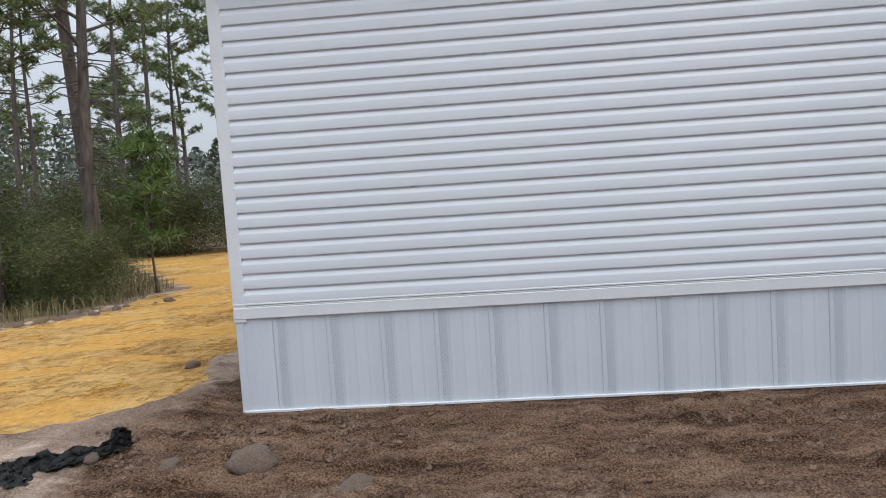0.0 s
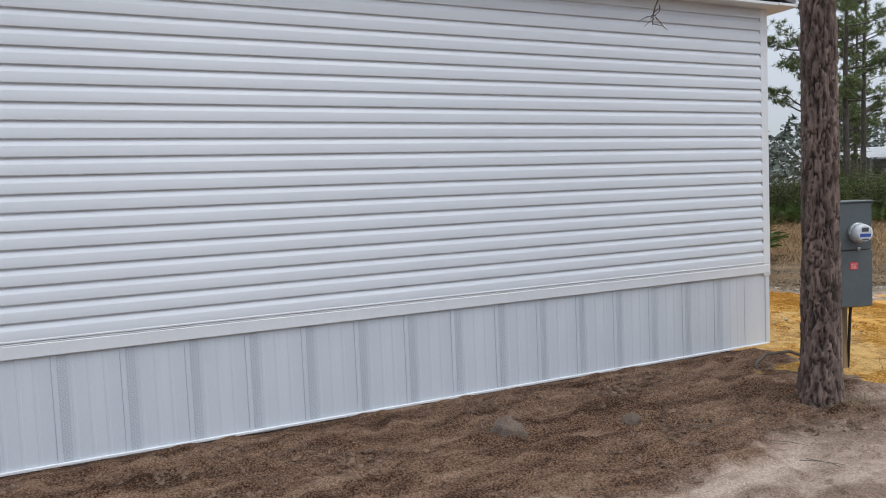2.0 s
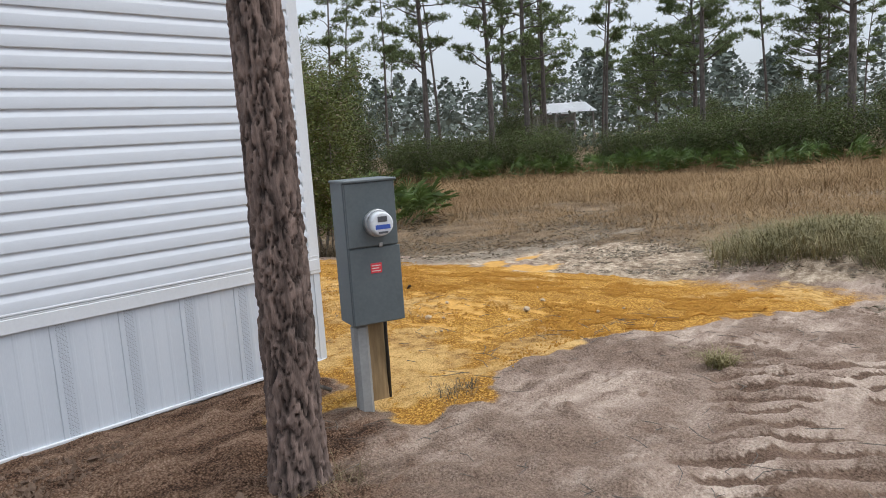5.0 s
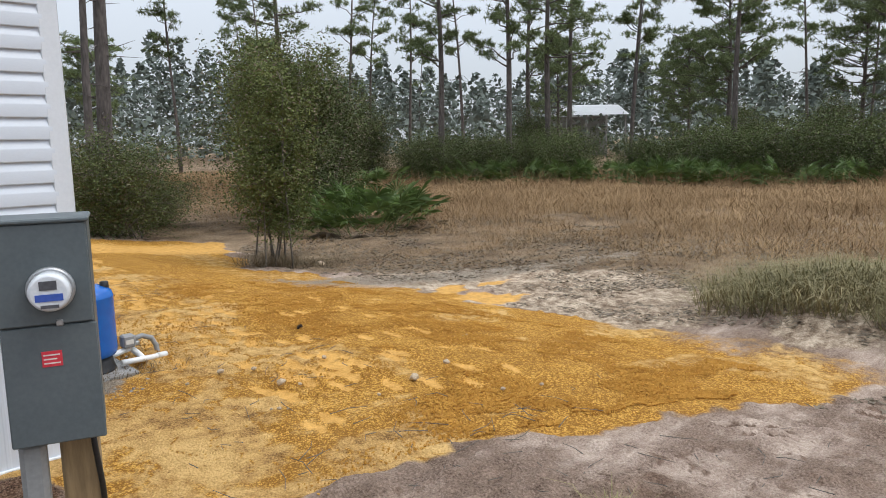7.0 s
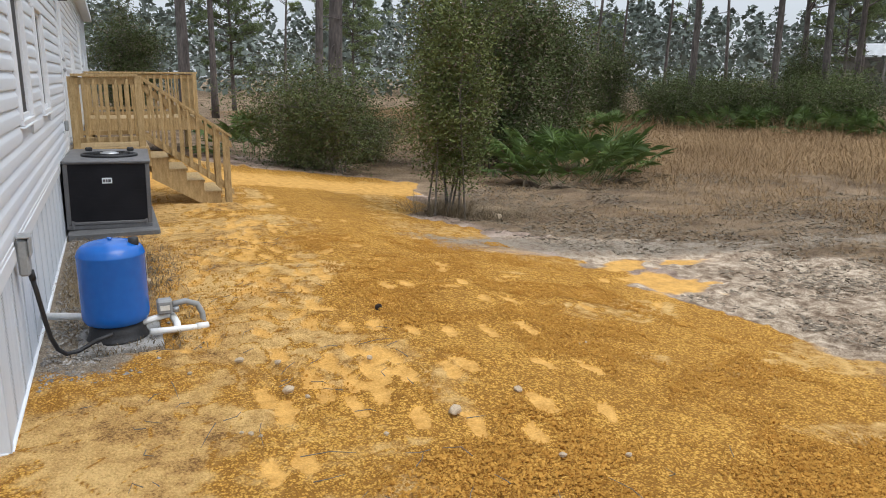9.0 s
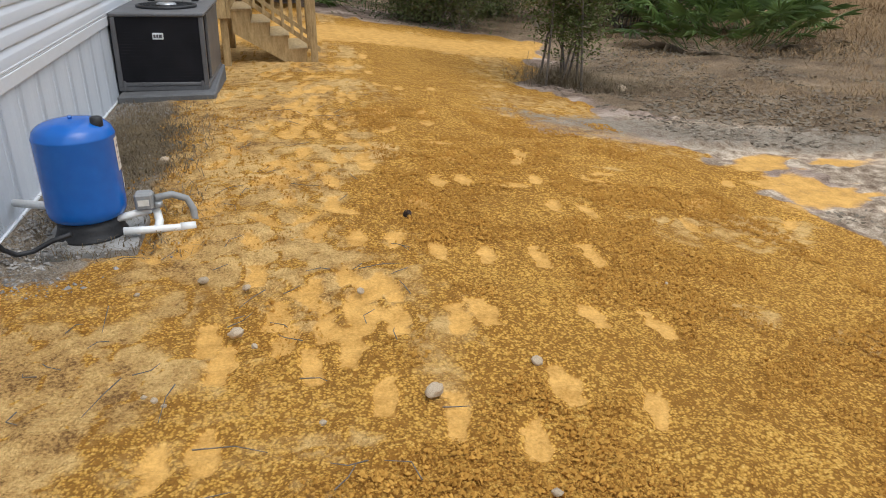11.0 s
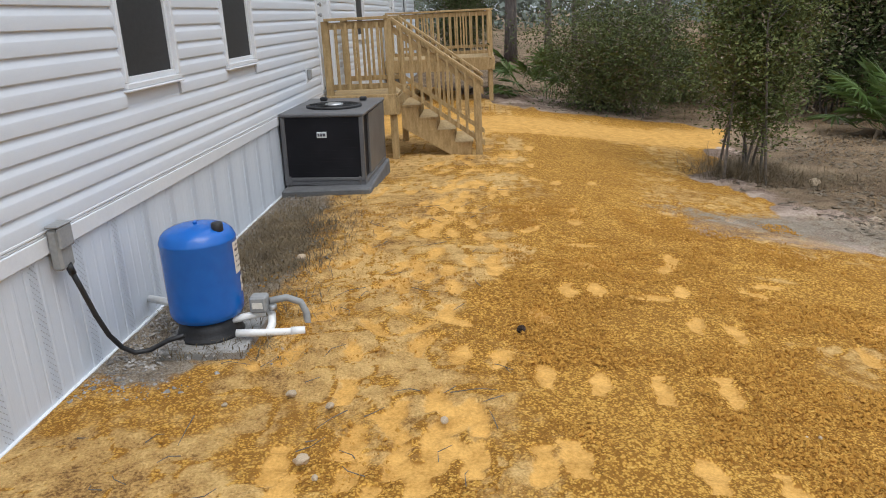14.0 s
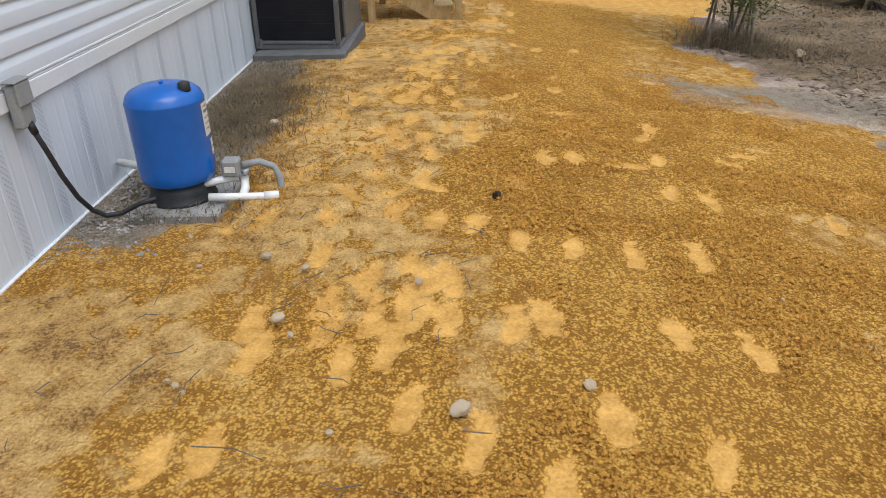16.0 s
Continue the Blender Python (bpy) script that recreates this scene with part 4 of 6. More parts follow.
def meter_pedestal():
    m = empty("meter_pedestal", Matrix.Translation((7.18, 4.125, 0.0)) @ Matrix.Rotation(radians(-20), 4, "Z"), "grey electric meter cabinet on a wooden post", "electric meter")
    w, d = 0.163, 0.125
    z0, z1, zs = 0.74, 1.615, 1.215
    part("cabinet", boxed(-w, -d + 0.02, z0, w, d, z1, bevel=0.006), M["greybox"], m)
    part("upper_cover", boxed(-w + 0.004, -d - 0.004, zs + 0.003, w - 0.004, -d + 0.0195, z1 - 0.012, bevel=0.005), M["greybox"], m)
    door = part("lower_door", boxed(-w + 0.004, -d + 0.002, z0 + 0.006, w + 0.006, -d + 0.0195, zs - 0.003, bevel=0.005), M["greybox"], m)
    part("hood", boxed(-w - 0.008, -d - 0.014, z1 - 0.011, w + 0.008, d + 0.004, z1 + 0.006, bevel=0.005), M["greybox"], m)
    part("latch", boxed(0.03, -d - 0.012, zs - 0.004, 0.055, -d + 0.001, zs + 0.022, bevel=0.004), M["steel"], door)
    st = part("warning_sticker", boxed(-0.03, -d - 0.001, 1.055, 0.04, -d + 0.0018, 1.115), M["red"], door, "red warning sticker")
    for k in range(3):
        part("print_bar", boxed(-0.024, -d - 0.0025, 1.066 + k * 0.016, 0.032 - 0.01 * (k % 2), -d - 0.0012, 1.071 + k * 0.016), M["label"], st)
    cx, cz = 0.025, 1.358
    turn = Matrix.Translation((cx, -d - 0.004, cz)) @ Matrix.Rotation(radians(90), 4, "X") @ Matrix.Scale(0.87, 4)
    rg = part("meter_ring", lathe([(0.094, 0.0), (0.096, 0.01), (0.096, 0.035), (0.088, 0.042)], 40), M["steel"], m, "steel meter ring")
    rg.matrix_basis = turn
    fc = part("meter_body", lathe([(0.082, 0.042), (0.082, 0.105), (0.078, 0.118), (0.068, 0.124)], 40), M["dial"], m, "clear-domed round electric meter")
    fc.matrix_basis = turn
    part("display", boxed(cx - 0.03, -d - 0.1150, cz + 0.012, cx + 0.028, -d - 0.1125, cz + 0.045), M["ink"], m, "black meter display")
    part("number_plate", boxed(cx - 0.046, -d - 0.1150, cz - 0.030, cx + 0.046, -d - 0.1125, cz - 0.004), M["inkblue"], m, "blue printed plate")
    part("print_bar", boxed(cx - 0.03, -d - 0.1150, cz - 0.056, cx + 0.03, -d - 0.1125, cz - 0.044), M["ink"], m)
    post = part("wooden_post", boxed(-0.075, -0.02, -0.1, 0.075, 0.12, z1 - 0.35, bevel=0.012), M["lumber_old"], m, "square weathered wooden post")
    post.matrix_basis = Matrix.Translation((0.05, 0.15, 0))
    part("conduit", boxed(-0.15, -0.075, 0.02, -0.055, 0.02, z0 + 0.001, bevel=0.02), M["greyplastic"], m, "grey plastic conduit")
    part("cable", rodded([(0.105, 0.06, z0 + 0.02), (0.112, 0.09, 0.62), (0.125, 0.12, 0.45), (0.135, 0.16, 0.10)], 0.012, 10), M["black"], m)
    lp = empty("loose_cable", Matrix.Identity(4), "bent brown cable sticking out of the soil", "cable")
    part("sheath", rodded([(6.62, 4.55, 0.12), (6.66, 4.58, 0.24), (6.78, 4.58, 0.30), (6.95, 4.48, 0.32), (7.02, 4.40, 0.28)], 0.014, 8), M["twig"], lp)
    return m


meter_pedestal()

# ---- decks ----


def baluster_mesh(h):
    return mesh_of(boxed(-0.018, -0.018, 0, 0.018, 0.018, h, bevel=0.003), M["lumber"], "baluster")


BAL = baluster_mesh(0.84)


def post(parent, x, y, z0, z1):
    part("post", boxed(x - 0.045, y - 0.045, z0, x + 0.045, y + 0.045, z1, bevel=0.005), M["lumber"], parent)


def railing(parent, p, q, z, posts=True):
    """A level railing between two posts: top rail, cap and balusters."""
    p, q = Vector(p), Vector(q)
    d = (q - p)
    n = max(int(d.length / 0.135), 1)
    along_x = abs(d.x) > abs(d.y)
    for zz, half, th in ((z + 0.945, 0.07, 0.035), (z + 0.84, 0.019, 0.088), (z + 0.07, 0.019, 0.07)):
        if along_x:
            part("rail", boxed(min(p.x, q.x), p.y - half, zz, max(p.x, q.x), p.y + half, zz + th, bevel=0.004), M["lumber"], parent)
        else:
            part("rail", boxed(p.x - half, min(p.y, q.y), zz, p.x + half, max(p.y, q.y), zz + th, bevel=0.004), M["lumber"], parent)
    for k in range(1, n):
        c = p + d * k / n
        off = (0, -0.038, 0) if along_x else (0.038, 0, 0)
        shared("baluster", BAL, parent, Matrix.Translation((c.x + off[0], c.y + off[1], z + 0.075)))


def deck(name, x0, x1, y0, y1, z, label, stairs):
    dk = empty(name, Matrix.Identity(4), label, "deck")
    n = int((y1 - y0) / 0.145)
    bd = mesh_of(boxed(0, 0, -0.036, x1 - x0 + 0.03, 0.138, 0, bevel=0.004), M["lumber"], "deck_board")
    for k in range(n):
        shared("deck_board", bd, dk, Matrix.Translation((x0, y0 + k * 0.145, z)))
    part("joist", boxed(x0, y0 - 0.042, z - 0.27, x1, y0 - 0.003, z - 0.004, bevel=0.003), M["lumber"], dk)
    part("joist", boxed(x0, y1 + 0.003, z - 0.27, x1, y1 + 0.042, z - 0.004, bevel=0.003), M["lumber"], dk)
    part("joist", boxed(x1 + 0.003, y0 - 0.04, z - 0.27, x1 + 0.042, y1 + 0.04, z - 0.04, bevel=0.003), M["lumber"], dk)
    g = ground_z(x1, y0) - 0.06
    for px, py in ((x0 + 0.06, y0 + 0.05), (x1 - 0.05, y0 + 0.05), (x1 - 0.05, y1 - 0.05), (x0 + 0.06, y1 - 0.05)):
        post(dk, px, py, g, z + 0.944)
    railing(dk, (x0 + 0.06, y0 + 0.05, 0), (x1 - 0.05, y0 + 0.05, 0), z)
    railing(dk, (x0 + 0.06, y1 - 0.05, 0), (x1 - 0.05, y1 - 0.05, 0), z)
    if not stairs:
        railing(dk, (x1 - 0.05, y0 + 0.05, 0), (x1 - 0.05, y1 - 0.05, 0), z)
    return dk


def stair_flight(dk, x0, y0, y1, z, steps=4):
    """A flight down in +x with stringers, treads and sloping rails."""
    g = 0.075
    rise, run = (z - g) / steps, 0.93 / (steps - 1)
    x1 = x0 + run * (steps - 1)
    for y in (y0, y1 - 0.04):
        bm = bmesh.new()
        outline = [(x0, z - rise - 0.036)]
        for k in range(1, steps):
            outline += [(x0 + run * k, z - rise * k - 0.036), (x0 + run * k, z - rise * (k + 1) - 0.036)]
        outline += [(x0 + run * (steps - 1) + 0.02, g - 0.04), (x0 + run * (steps - 1) - 0.22, g - 0.04), (x0, z - rise - 0.30)]
        a = [bm.verts.new((x, y, zz)) for x, zz in outline]
        c = [bm.verts.new((x, y + 0.04, zz)) for x, zz in outline]
        for i in range(len(a)):
            bm.faces.new((a[i], a[(i + 1) % len(a)], c[(i + 1) % len(a)], c[i]))
        bm.faces.new(a[::-1])
        bm.faces.new(c)
        part("stringer", bm, M["lumber"], dk)
    for k in range(1, steps):
        part("tread", boxed(x0 + run * (k - 1), y0 - 0.004, z - rise * k - 0.035, x0 + run * k + 0.02, y1 + 0.004, z - rise * k, bevel=0.004), M["lumber"], dk)
    for y in (y0 - 0.065, y1 + 0.065):
        xp = x1 + 0.10
        zt = z + 0.83 - rise * (steps - 1)
        part("post", boxed(xp - 0.045, y - 0.045, g - 0.08, xp + 0.045, y + 0.045, zt, bevel=0.005), M["lumber"], dk)
        s = Vector((xp + 0.08, y, zt + 0.0)) - Vector((x0 - 0.05, y, z + 0.975))
        for off, half, th in ((0.0, 0.07, 0.035), (-0.10, 0.019, 0.09), (-0.80, 0.019, 0.07)):
            bm = bmesh.new()
            a = Vector((x0 - 0.05, y, z + 0.96 + off))
            q = [a + Vector((0, sy * half, dz)) for sy, dz in ((-1, -th), (1, -th), (1, 0), (-1, 0))]
            v0 = [bm.verts.new(v) for v in q]
            v1 = [bm.verts.new(v + s) for v in q]
            for i in range(4):
                bm.faces.new((v0[i], v0[(i + 1) % 4], v1[(i + 1) % 4], v1[i]))
            bm.faces.new(v0[::-1])
            bm.faces.new(v1)
            part("rail", bm, M["lumber"], dk)
        n = 10
        for k in range(1, n):
            f = k / n
            px = x0 - 0.05 + s.x * f
            shared("baluster", BAL, dk, Matrix.Translation((px, y + (-0.038 if y < y1 else 0.038), z + 0.10 + s.z * f)))


d1 = deck("entry_deck", 7.69, 8.62, 12.75, 14.25, 0.94, "new treated pine entry deck with railing and stairs", True)
stair_flight(d1, 8.665, 12.90, 13.85, 0.94, 5)
deck("far_deck", 7.69, 10.0, 19.2, 22.2, 1.00, "second treated pine deck with railing", False)

# ---- plants ----


def blades(rnd, centres, count, length, width, up=0.3, droop=0.0):
    """Thin triangles that burst from each centre; returns vertices and faces as arrays."""
    n = len(centres)
    c = np.repeat(np.asarray(centres, float), count, axis=0)
    d = rnd.normal(size=(n * count, 3))
    d[:, 2] = d[:, 2] + up
    d /= np.linalg.norm(d, axis=1)[:, None]
    side = np.cross(d, rnd.normal(size=d.shape))
    side /= np.linalg.norm(side, axis=1)[:, None] + 1e-9
    ln = length * rnd.uniform(0.6, 1.25, (n * count, 1))
    w = width * rnd.uniform(0.7, 1.3, (n * count, 1))
    tip = c + d * ln
    tip[:, 2] -= droop * ln[:, 0]
    v = np.stack([c + side * w * 0.5, c - side * w * 0.5, tip], 1).reshape(-1, 3)
    return v, np.arange(len(v)).reshape(-1, 3)


def leaf_quads(rnd, centres, length, width):
    """One folded leaf (a quad) at each centre, turned at random."""
    n = len(centres)
    c = np.asarray(centres, float)
    d = rnd.normal(size=(n, 3))
    d[:, 2] *= 0.6
    d /= np.linalg.norm(d, axis=1)[:, None]
    s = np.cross(d, rnd.normal(size=(n, 3)))
    s /= np.linalg.norm(s, axis=1)[:, None] + 1e-9
    ln, w = length * rnd.uniform(0.6, 1.4, (n, 1)), width * rnd.uniform(0.6, 1.4, (n, 1))
    v = np.stack([c - d * ln * 0.5, c + s * w * 0.5 - d * ln * 0.05, c + d * ln * 0.5, c - s * w * 0.5 - d * ln * 0.05], 1).reshape(-1, 3)
    return v, np.arange(len(v)).reshape(-1, 4)


def soup(name, chunks, material):
    """A mesh from several (vertices, faces) arrays."""
    me = bpy.data.meshes.new(name)
    vs, fs, n = [], [], 0
    for v, f in chunks:
        vs.append(v)
        fs += (f + n).tolist()
        n += len(v)
    me.from_pydata(np.concatenate(vs).tolist(), [], fs)
    me.materials.append(material)
    return me


def add_part(name, me, parent, label=""):
    ob = new(name, me)
    ob.parent = parent
    return tagged(ob, label)


def pine(seed, height, crown, radius, spread, label, limbs=46, material="needle", bare=8, tufts=7, needles=20):
    """A pine: tapered, slightly bent trunk, whorls of limbs, tufts of needles along their outer halves."""
    rnd = np.random.default_rng(seed)
    t = empty("pine_tree", Matrix.Identity(4), label, "tree")
    bend = rnd.normal(size=2) * 0.02
    spine = [(bend[0] * z * z / height + 0.05 * math.sin(z * 0.5 + seed), bend[1] * z * z / height + 0.05 * math.cos(z * 0.4), z) for z in np.linspace(-0.15, height, 12)]
    rad = [radius * (1.12 if i == 0 else 1 - 0.86 * i / 11) for i in range(12)]
    tr = part("trunk", rodded(spine, rad, 12), M["bark_far"], t)

    def axis(z):
        f = z / height
        k = min(int(f * 11), 10)
        a, c = Vector(spine[k]), Vector(spine[k + 1])
        return a.lerp(c, f * 11 - k)

    wood, heads = bmesh.new(), []
    for i in range(limbs):
        f = rnd.uniform(0, 1) ** 0.8
        z = crown + (height * 0.985 - crown) * f
        q = rnd.uniform(0, math.tau)
        reach = spread * (0.35 + 0.65 * math.sin(math.pi * min(1, 0.25 + 0.72 * (1 - f)))) * rnd.uniform(0.45, 1.1) * (1 - 0.5 * f)
        o = axis(z)
        rise = rnd.uniform(-0.05, 0.6)
        pts = [o + Vector((math.cos(q), math.sin(q), 0)) * reach * s + Vector((0, 0, reach * (rise * s + 0.12 * s * s))) + Vector(rnd.normal(size=3) * 0.16 * s) for s in (0, 0.33, 0.66, 1)]
        r0 = max(0.022, radius * 0.32 * (1 - 0.6 * f))
        rod(wood, pts, [r0, r0 * 0.75, r0 * 0.5, 0.012], 5, False)
        # a few boughs fork off the outer half, and each ends in flat clumps of tufts
        for k in range(4):
            s = rnd.uniform(0.45, 1.0)
            j = min(int(s * 3), 2)
            p = Vector(pts[j]).lerp(Vector(pts[j + 1]), min(s * 3 - j, 1.0))
            w = q + rnd.uniform(-1.2, 1.2)
            e = p + Vector((math.cos(w), math.sin(w), rnd.uniform(0.0, 0.7))) * rnd.uniform(0.15, 0.32) * (0.6 + 0.4 * reach)
            rod(wood, [p, p.lerp(e, 0.6) + Vector((0, 0, -0.03)), e], [r0 * 0.4, r0 * 0.3, 0.008], 4, False)
            wide = 0.13 + 0.06 * reach
            for n in range(tufts):
                heads.append(e + Vector((rnd.normal() * wide, rnd.normal() * wide, abs(rnd.normal()) * wide * 0.6)))
    for i in range(bare):
        z = crown * rnd.uniform(0.45, 1.0)
        q, reach = rnd.uniform(0, math.tau), rnd.uniform(0.4, 1.6)
        o = axis(z)
        rod(wood, [o, o + Vector((math.cos(q) * reach * 0.5, math.sin(q) * reach * 0.5, -0.05)), o + Vector((math.cos(q) * reach, math.sin(q) * reach, rnd.uniform(-0.35, 0.25)))], [0.022, 0.014, 0.006], 4, False)
    tagged(part("branchwork", wood, M["bark_far"], t), kind="stuff")
    heads.append(axis(height * 0.995))
    add_part("crown", soup("crown", [blades(rnd, heads, needles, 0.27, 0.034, 0.35)], M[material]), t, "tufted green needles")
    return t


def shrub(name, seed, height, width, leaves, material, label, stems=9, leaf=0.07, base=0.0, dry=0.0, core=0.25):
    """A shrub: forking stems and many single leaves in uneven clumps round them."""
    rnd = np.random.default_rng(seed)
    t = empty(name, Matrix.Identity(4), label, "shrub")
    wood = bmesh.new()
    nodes = []
    for i in range(stems):
        q = rnd.uniform(0, math.tau)
        foot = Vector((rnd.normal() * 0.10 * width, rnd.normal() * 0.10 * width, -0.05))
        top = Vector((math.cos(q), math.sin(q), 0)) * width * 0.5 * rnd.uniform(0.1, 0.85) + Vector((0, 0, height * rnd.uniform(0.55, 1.0)))
        mid = foot.lerp(top, 0.5) + Vector((rnd.normal() * 0.06 * width, rnd.normal() * 0.06 * width, 0.06 * height))
        rod(wood, [foot, mid, top], [0.008 + 0.0028 * height, 0.006 + 0.0016 * height, 0.004], 6, False)
        for k in range(12):
            s = rnd.uniform(0.12, 1)
            o = foot.lerp(mid, s * 2) if s < 0.5 else mid.lerp(top, s * 2 - 1)
            e = o + Vector((rnd.normal() * 0.17 * width, rnd.normal() * 0.17 * width, rnd.uniform(-0.05, 0.16) * height))
            if e.z < base * height:
                continue
            rod(wood, [o, o.lerp(e, 0.5) + Vector((0, 0, 0.03)), e], [0.009, 0.006, 0.003], 4, False)
            nodes.append(e)
            nodes.append(o.lerp(e, 0.6))
    tagged(part("branchwork", wood, M["twig"], t), kind="stuff")
    nodes = np.array([list(v) for v in nodes])
    pick = rnd.integers(0, len(nodes), leaves)
    spread = 0.065 * width + 0.06
    c = nodes[pick] + rnd.normal(size=(leaves, 3)) * np.array([spread, spread, spread * 0.9])
    c = c[c[:, 2] > max(0.04, base * height * 0.7)]
    nd = int(len(c) * dry)
    add_part("foliage", soup("foliage", [leaf_quads(rnd, c[nd:], leaf, leaf * 0.42)], M[material]), t)
    if nd:
        add_part("dry_foliage", soup("dry_foliage", [leaf_quads(rnd, c[:nd], leaf * 1.1, leaf * 0.4)], M["leaf_dry"]), t, "grey-brown withered leaves")
    return t


def frond_mesh(seed, dead=False):
    """A fan leaf on its stalk: a dozen and a half folded blades from one point."""
    rnd = random.Random(seed)
    bm = bmesh.new()
    rod(bm, [(0, 0, 0), (0.32, 0, 0.22 if not dead else 0.05), (0.62, 0, 0.5 if not dead else 0.02)], [0.009, 0.007, 0.006], 4, False)
    o = Vector((0.62, 0, 0.5 if not dead else 0.02))
    for k in range(17):
        a = radians(-125 + 250 * k / 16)
        ln = 0.52 * (1 - 0.25 * abs(k - 8) / 8) * rnd.uniform(0.85, 1.1)
        d = Vector((math.cos(a) * 0.85, math.sin(a), 0.38 * math.cos(a))).normalized()
        s = d.cross(Vector((-0.4, 0, 0.9))).normalized() * 0.022
        m = o + d * ln * 0.5
        tip = o + d * ln - Vector((0, 0, rnd.uniform(0.02, 0.14) * (2.2 if dead else 1)))
        v = [bm.verts.new(p) for p in (o, m + s, tip, m - s)]
        bm.faces.new((v[0], v[1], v[2]))
        bm.faces.new((v[0], v[2], v[3]))
    return mesh_of(bm, M["leaf_dry"] if dead else M["palmetto"], "frond")


FRONDS = [frond_mesh(k) for k in range(3)]
DEAD = frond_mesh(9, True)


def palmetto(seed, m, spread, count, label="saw palmetto with green fan leaves and dead lower fronds"):
    rnd = random.Random(seed)
    t = empty("palmetto", m, label, "palm", "palmettos")
    for k in range(count):
        q, r = rnd.uniform(0, math.tau), spread * math.sqrt(rnd.random())
        s = rnd.uniform(0.75, 1.25)
        shared("frond", rnd.choice(FRONDS), t, Matrix.Translation((r * math.cos(q), r * math.sin(q), 0.02)) @ Euler((rnd.uniform(-0.2, 0.2), rnd.uniform(-0.7, 0.35), q + rnd.uniform(-1, 1))).to_matrix().to_4x4() @ Matrix.Scale(s, 4))
    for k in range(count // 4):
        q = rnd.uniform(0, math.tau)
        shared("dead_frond", DEAD, t, Matrix.Translation((spread * 0.8 * math.cos(q), spread * 0.8 * math.sin(q), 0.10)) @ Euler((0, rnd.uniform(0.0, 0.25), q)).to_matrix().to_4x4(), "withered brown frond")
    return t


def stand(ob, x, y, turn=0.0, scale=1.0, lean=0.0):
    ob.matrix_basis = Matrix.Translation((x, y, ground_z(x, y) - 0.03)) @ Euler((radians(lean), 0, radians(turn))).to_matrix().to_4x4() @ Matrix.Scale(scale, 4)
    return ob


def repeat(ob, x, y, turn=0.0, scale=1.0, lean=0.0, group=""):
    c = copy_thing(ob, Matrix.Identity(4))
    stand(c, x, y, turn, scale, lean)
    return tagged(c, group=group)


# the near pine by the meter
def near_pine():
    x0, y0, g = 6.205, 3.60, 0.10
    t = empty("pine_tree", Matrix.Translation((x0, y0, g)), "tall pine with thick plated grey-brown bark near corner", "tree")
    sides, height = 84, 13.0
    zs = np.concatenate([np.linspace(0, 4.6, 340), np.linspace(4.7, height, 80)])
    verts, furrow = [], []
    for z in zs:
        r = 0.137 * (1 - z / height * 0.72) + 0.050 * math.exp(-z / 0.16)
        cx, cy = 0.012 * math.sin(z * 1.3) - 0.003 * z, 0.010 * math.cos(z * 1.1)
        for k in range(sides):
            q = k * math.tau / sides
            p = Vector((math.cos(q) * 2.6, math.sin(q) * 2.6, z * 5.0 + 0.7 * math.sin(q * 3)))
            warp = p + noise.noise_vector(p * 0.8) * 0.8 + noise.noise_vector(p * 3.1) * 0.22
            near, _ = noise.voronoi(warp)
            small, _ = noise.voronoi(Vector((warp.x * 2.1, warp.y * 2.1, warp.z * 2.6)))
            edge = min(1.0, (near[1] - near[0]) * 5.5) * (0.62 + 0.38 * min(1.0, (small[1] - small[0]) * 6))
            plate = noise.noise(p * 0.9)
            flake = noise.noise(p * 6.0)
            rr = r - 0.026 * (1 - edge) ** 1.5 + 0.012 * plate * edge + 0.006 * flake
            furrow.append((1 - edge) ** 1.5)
            verts.append((cx + math.cos(q) * rr, cy + math.sin(q) * rr, float(z)))
    idx = np.arange(len(zs) * sides).reshape(len(zs), sides)
    nxt = np.roll(idx, -1, axis=1)
    faces = np.stack([idx[:-1], nxt[:-1], nxt[1:], idx[1:]], -1).reshape(-1, 4)
    me = bpy.data.meshes.new("trunk")
    me.from_pydata(verts, [], faces.tolist())
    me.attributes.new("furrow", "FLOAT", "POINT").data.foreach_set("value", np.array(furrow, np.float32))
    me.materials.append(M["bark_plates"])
    me.polygons.foreach_set("use_smooth", np.ones(len(me.polygons), bool))
    add_part("trunk", me, t)
    rnd = np.random.default_rng(31)
    wood, heads = bmesh.new(), []
    for i in range(30):
        z, q = rnd.uniform(6.5, height - 0.2), rnd.uniform(0, math.tau)
        o = Vector((-0.012 * z, 0, z))
        reach = rnd.uniform(0.8, 2.4) * (1.2 - z / height * 0.6)
        e = o + Vector((math.cos(q) * reach, math.sin(q) * reach, reach * rnd.uniform(0, 0.5)))
        rod(wood, [o, o.lerp(e, 0.5), e], [0.03, 0.02, 0.006], 5, False)
        for k in range(8):
            heads.append(o.lerp(e, rnd.uniform(0.5, 1.0)) + Vector(rnd.normal(size=3) * 0.3))
    # one low dead branch that droops in front of the end wall
    tip = Vector(TWIG) - Vector((x0, y0, g))
    a = Vector((-0.05, 0, 4.6))
    mid = a.lerp(tip, 0.6) + Vector((0, 0, 0.45))
    rod(wood, [a, mid, tip + Vector((0.02, 0, 0.12)), tip], [0.022, 0.012, 0.007, 0.003], 6, False)
    for k in range(9):
        s = rnd.uniform(0.55, 1.0)
        o = mid.lerp(tip, s)
        e = o + Vector((rnd.normal() * 0.09, rnd.normal() * 0.09, -rnd.uniform(0.02, 0.12)))
        rod(wood, [o, o.lerp(e, 0.5) + Vector((rnd.normal() * 0.02, 0, 0.01)), e], [0.005, 0.004, 0.002], 4, False)
    tagged(part("branchwork", wood, M["bark"], t), kind="stuff")
